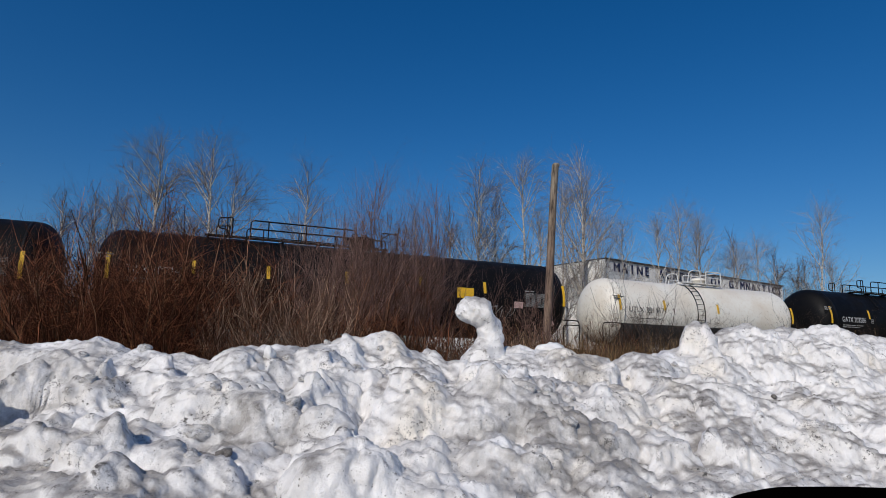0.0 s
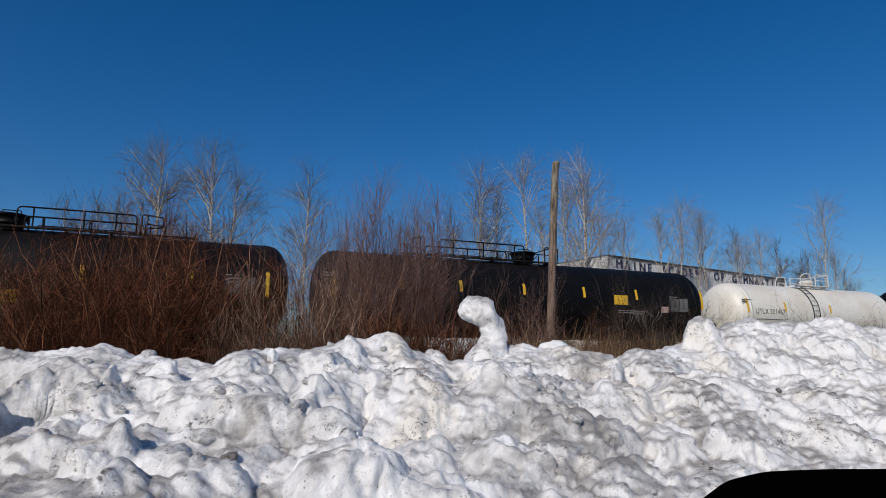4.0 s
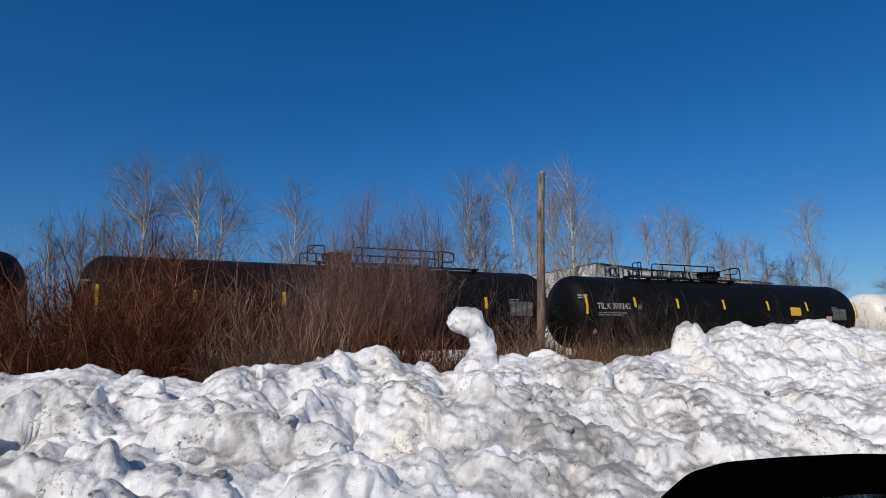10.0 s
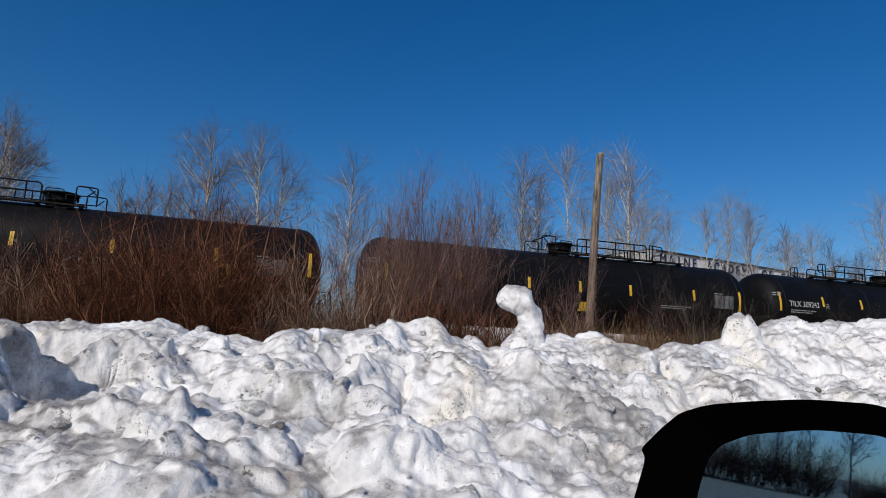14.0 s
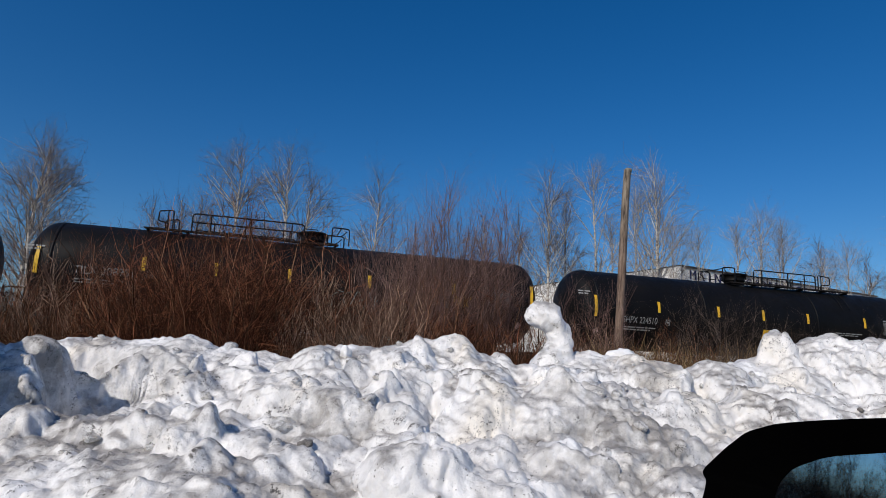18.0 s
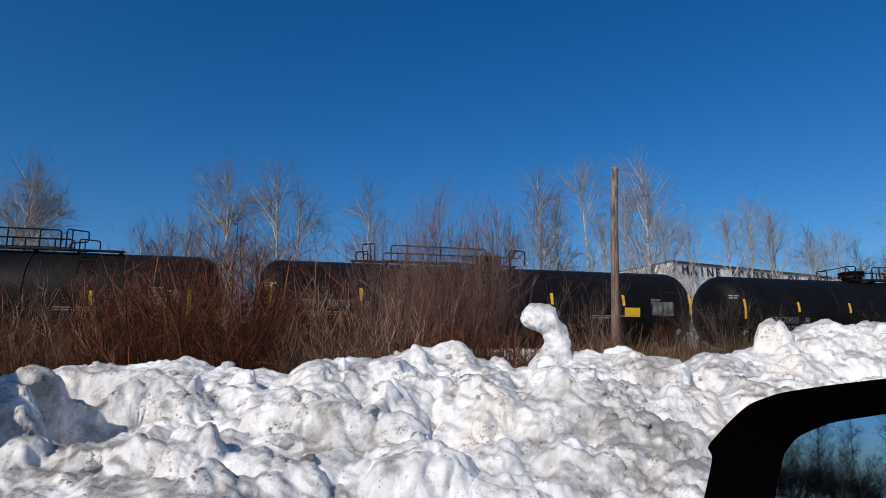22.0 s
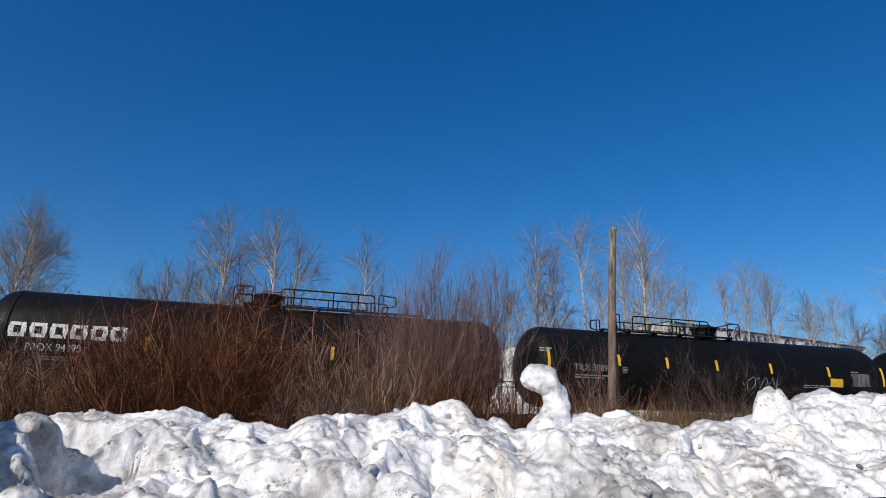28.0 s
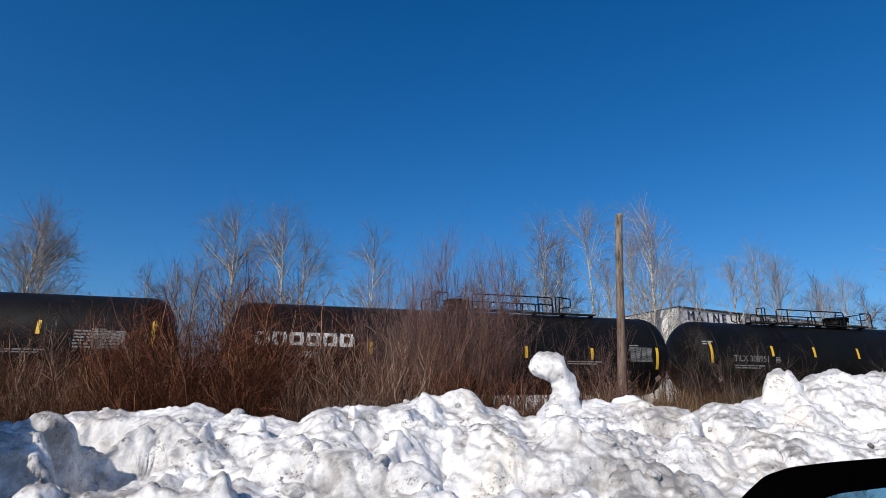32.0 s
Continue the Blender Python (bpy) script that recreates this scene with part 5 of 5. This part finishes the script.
def marks(number, x=-7.4, z=3.09, wide=1.65, paint=STENCIL):
    text = [("text", x, z, (number, wide), 0.34, paint), ("table", x + wide + 0.38, z, (0.17, 0.19, 1, 1), 0.02, STENCIL_DULL)] if number else []
    return text + [("bars", x + 0.05, z - 0.16, [1.4, 1.2], 0.045, STENCIL_DULL), ("bars", -8.25, 3.62, [0.5, 0.4], 0.05, STENCIL_DULL)]


def data_block():
    return [("table", 6.17, 2.78, (0.95, 0.50, 4, 6), 0.014, STENCIL_DULL), ("bars", 6.17, 3.36, [0.4], 0.04, STENCIL_DULL), ("bars", 3.6, 2.72, [1.4, 1.2], 0.04, STENCIL_DULL),
            ("diamond", 7.35, 2.18, None, 0, PINK), ("diamond", -7.55, 2.18, None, 0, PINK)]


def strips(middle, ends=(-7.88, 7.88), z=3.17):
    return [(x, z - 0.30, 0.80) for x in ends] + [(x, z, 0.42) for x in middle]


STEP = (-5.25, -3.05, -0.65, 2.0, 4.75)


def build_train():
    """The cars from the front of the train to its rear, with their places along it."""
    train = []
    black = "black tank car with yellow reflectors on the track"
    train.append((*tank_car(black, -1, marks("GATX 202586", -7.2, 2.98) + data_block(), strips(STEP)), 2 * 18 - 5.48))
    train.append((*tank_car("short white tank car with rust stains and black lettering", -1,
                            [("text", -4.32, 2.84, ("UTLX 301467", 1.80), 0.32, STENCIL_DARK), ("bars", -4.25, 2.60, [1.6], 0.03, STENCIL_DARK), ("bars", -3.9, 2.36, [2.2, 1.9], 0.03, STENCIL_DARK), ("bars", -5.0, 3.45, [0.6, 0.4], 0.05, STENCIL_DARK)],
                            [(-4.72, 2.90, 0.62), (0.45, 2.98, 0.40), (-2.46, 2.98, 0.42), (4.9, 2.72, 0.75)], 5.36, 1.40, 2.92, TANK_WHITE, WHITE_PIPE), 18 - 2.70))
    train.append((*tank_car("black tank car with a yellow panel and white numbers", -1, marks("TILX 309242") + data_block() + [("plate", 3.38, 2.95, (0.66, 0.38), 0, YELLOW), ("scrawl", 4.05, 2.45, 3, 0.9, STENCIL_DULL), ("plate", 5.72, 2.70, (0.38, 0.24), 0, PINK)],
                            strips((-5.50, -3.25, -0.66, 2.0, 4.5))), -0.05))
    train.append((*tank_car(black, 1, marks("SHPX 224510", -6.4, 2.56, 1.48, STENCIL_DULL) + [("plate", -0.02, 2.30, (0.68, 0.34), 0, YELLOW)] + data_block(), strips((-4.87, -2.17, -0.04, 2.18, 5.16), (-7.55, 7.45), 3.0), 8.27), -18 + 0.46))
    train.append((*tank_car("black tank car with a pale blue spray-paint scrawl", -1, marks("TILX 308951", -6.9, 2.87, 1.65, STENCIL_DULL) + data_block() + [("scrawl", 0.52, 2.62, 4, 1.0, CYAN), ("plate", 4.98, 2.70, (0.66, 0.34), 0, YELLOW)],
                            strips((-5.0, -2.9, -0.62, 2.0, 4.96), (-7.9, 7.9), 3.10), 8.42), -36 + 0.42))
    train.append((*tank_car("black tank car with a large white painted mark", 1,
                            [("blocks", -7.34, 3.03, (6, 0.463, 0.43, 0.075, 0.105), 0, STENCIL), ("text", -6.85, 2.66, ("PROX 94998", 1.47), 0.30, STENCIL), ("bars", -6.5, 2.50, [1.0, 0.9], 0.04, STENCIL_DULL)] + data_block(),
                            strips((-3.6, -0.6, 2.0, 4.6), (7.35,), 2.80), 8.28), -54 + 0.71))
    train.append((*tank_car(black, -1, marks("") + data_block() + [("bars", 5.7, 3.3, [1.4] * 6, 0.05, STENCIL_DULL)], strips(STEP)), -72 + 0.5))
    return train


# ---- the door mirror of the car from which the scene is seen ----
def build_mirror():
    u, n, o = Vector((0.63, -0.78, 0)).normalized(), Vector((-0.78, -0.63, 0)).normalized(), Vector((0.1585, 0.441, 1.498))
    m = Matrix(((u.x, -n.x, 0, o.x), (u.y, -n.y, 0, o.y), (u.z, -n.z, 1, o.z), (0, 0, 0, 1)))
    mirror = new("door_mirror")
    mirror.matrix_basis = m

    def smooth_loop(pts, n_=3):
        pts = [Vector((x, 0, z)) for x, z in pts]
        out = []
        for i in range(len(pts)):
            a, b, c = pts[i - 1], pts[i], pts[(i + 1) % len(pts)]
            p, q = b.lerp(a, 0.25), b.lerp(c, 0.25)
            for k in range(n_ + 1):
                t = k / n_
                out.append(p * (1 - t) ** 2 + b * 2 * t * (1 - t) + q * t * t)
        return out

    outer = [(-0.031, -0.004), (-0.010, 0.016), (0.010, 0.032), (0.035, 0.041), (0.070, 0.047), (0.115, 0.053), (0.165, 0.054), (0.195, 0.035), (0.200, -0.060), (0.185, -0.100), (0.02, -0.110), (-0.040, -0.095), (-0.042, -0.058), (-0.026, -0.012)]
    inner = [(0.020, -0.030), (0.028, -0.004), (0.039, 0.009), (0.064, 0.021), (0.112, 0.031), (0.160, 0.033), (0.178, 0.018), (0.182, -0.05), (0.168, -0.082), (0.035, -0.085), (0.014, -0.065)]
    lo = smooth_loop(outer)
    rim = smooth_loop(inner)
    bm = bmesh.new()
    front = [bm.verts.new(p) for p in lo]
    back = [bm.verts.new((0.08 + (p.x - 0.08) * 0.86, 0.055, -0.02 + (p.z + 0.02) * 0.82)) for p in lo]
    back2 = [bm.verts.new((0.08 + (p.x - 0.08) * 0.55, 0.10, -0.02 + (p.z + 0.02) * 0.5)) for p in lo]
    for ring, nxt in ((front, back), (back, back2)):
        for i in range(len(ring)):
            j = (i + 1) % len(ring)
            bm.faces.new((ring[i], ring[j], nxt[j], nxt[i]))
    bm.faces.new(back2)
    inn = [bm.verts.new((p.x, 0.012, p.z)) for p in rim]
    eo = [bm.edges.get((front[i], front[(i + 1) % len(front)])) for i in range(len(front))]
    ei = [bm.edges.new((inn[i], inn[(i + 1) % len(inn)])) for i in range(len(inn))]
    bmesh.ops.bridge_loops(bm, edges=eo + ei)
    part("housing", bm, BLACK_PLASTIC, mirror, "black plastic mirror housing")
    g = bmesh.new()
    g.faces.new([g.verts.new((p.x, 0.0045, p.z)) for p in rim])
    ex = bmesh.ops.extrude_face_region(g, geom=g.faces[:])
    bmesh.ops.translate(g, verts=[q for q in ex["geom"] if isinstance(q, bmesh.types.BMVert)], vec=(0, 0.003, 0))
    part("mirror_glass", g, GLASS, mirror, "silvered mirror glass", Matrix.Translation((0, 0.006, -0.02)) @ Matrix.Rotation(radians(-4.6), 4, "X") @ Matrix.Translation((0, 0, 0.02)))
    part("arm", boxes([(0.20, 0.06, -0.075, 0.16, 0.05, 0.05)], 0.012), BLACK_PLASTIC, mirror)
    tagged(mirror, "black door mirror of a parked car, reflecting trees", "door mirror")
    door = new("car_door")
    door.matrix_basis = pose(0.10, 0.21, 0)
    part("door_panel", boxes([(-0.1, 0, 0.80, 1.30, 0.14, 0.85)], 0.05), CAR_PAINT, door)
    part("sail_panel", boxes([(0.28, 0.0, 1.32, 0.16, 0.10, 0.26)], 0.03), BLACK_PLASTIC, door)
    part("rocker", boxes([(-0.1, -0.06, 0.24, 1.9, 0.20, 0.56)], 0.04), CAR_PAINT, door)
    tagged(door, "dark door of the parked car below its open window", "car door")


# ---- build ----
build_ground()
build_track()
build_snow_bank()
build_hall()
TRAIN = build_train()
build_pole()
build_trees()
build_shrubs()
build_grass()
build_snow_figure()
build_clods()
build_stick()
build_shed()
build_mirror()


def build_ties():
    bm = boxes([(0, 0, 0.59, 0.22, 2.6, 0.14)], 0.012)
    me = finish("tie", bm)
    me.materials.append(TIE)
    bed = scene.objects["ballast"]
    for i in range(200):
        ob = new("tie", me)
        ob.matrix_basis = Matrix.Translation((-45 + 0.53 * i, 0.02 * math.sin(i * 7.3), 0.0)) @ Matrix.Rotation(0.012 * math.sin(i * 3.1), 4, "Z")
        ob.parent = bed


build_ties()

# how far the train has rolled along the track
ROLL = [(0.0, -3.61), (4.0, 3.08), (9.0, 11.81), (14.0, 20.62), (19.0, 29.35), (24.0, 37.89), (28.0, 44.44), (32.0, 51.0)]


def motions():
    for car, sets, place in TRAIN:
        walk(car, [(t, TRACK @ Matrix.Translation((place + s, 0, RAIL_TOP))) for t, s in ROLL])
        times = [round(0.32 * i, 3) for i in range(101)]
        for ws in sets:
            home = ws.matrix_basis.translation.copy()
            rows = []
            for t in times:
                s = float(np.interp(t, [p[0] for p in ROLL], [p[1] for p in ROLL]))
                rows.append((t, Matrix.Translation(home) @ Matrix.Rotation(s / 0.415, 4, "Y")))
            walk(ws, rows)


motions()
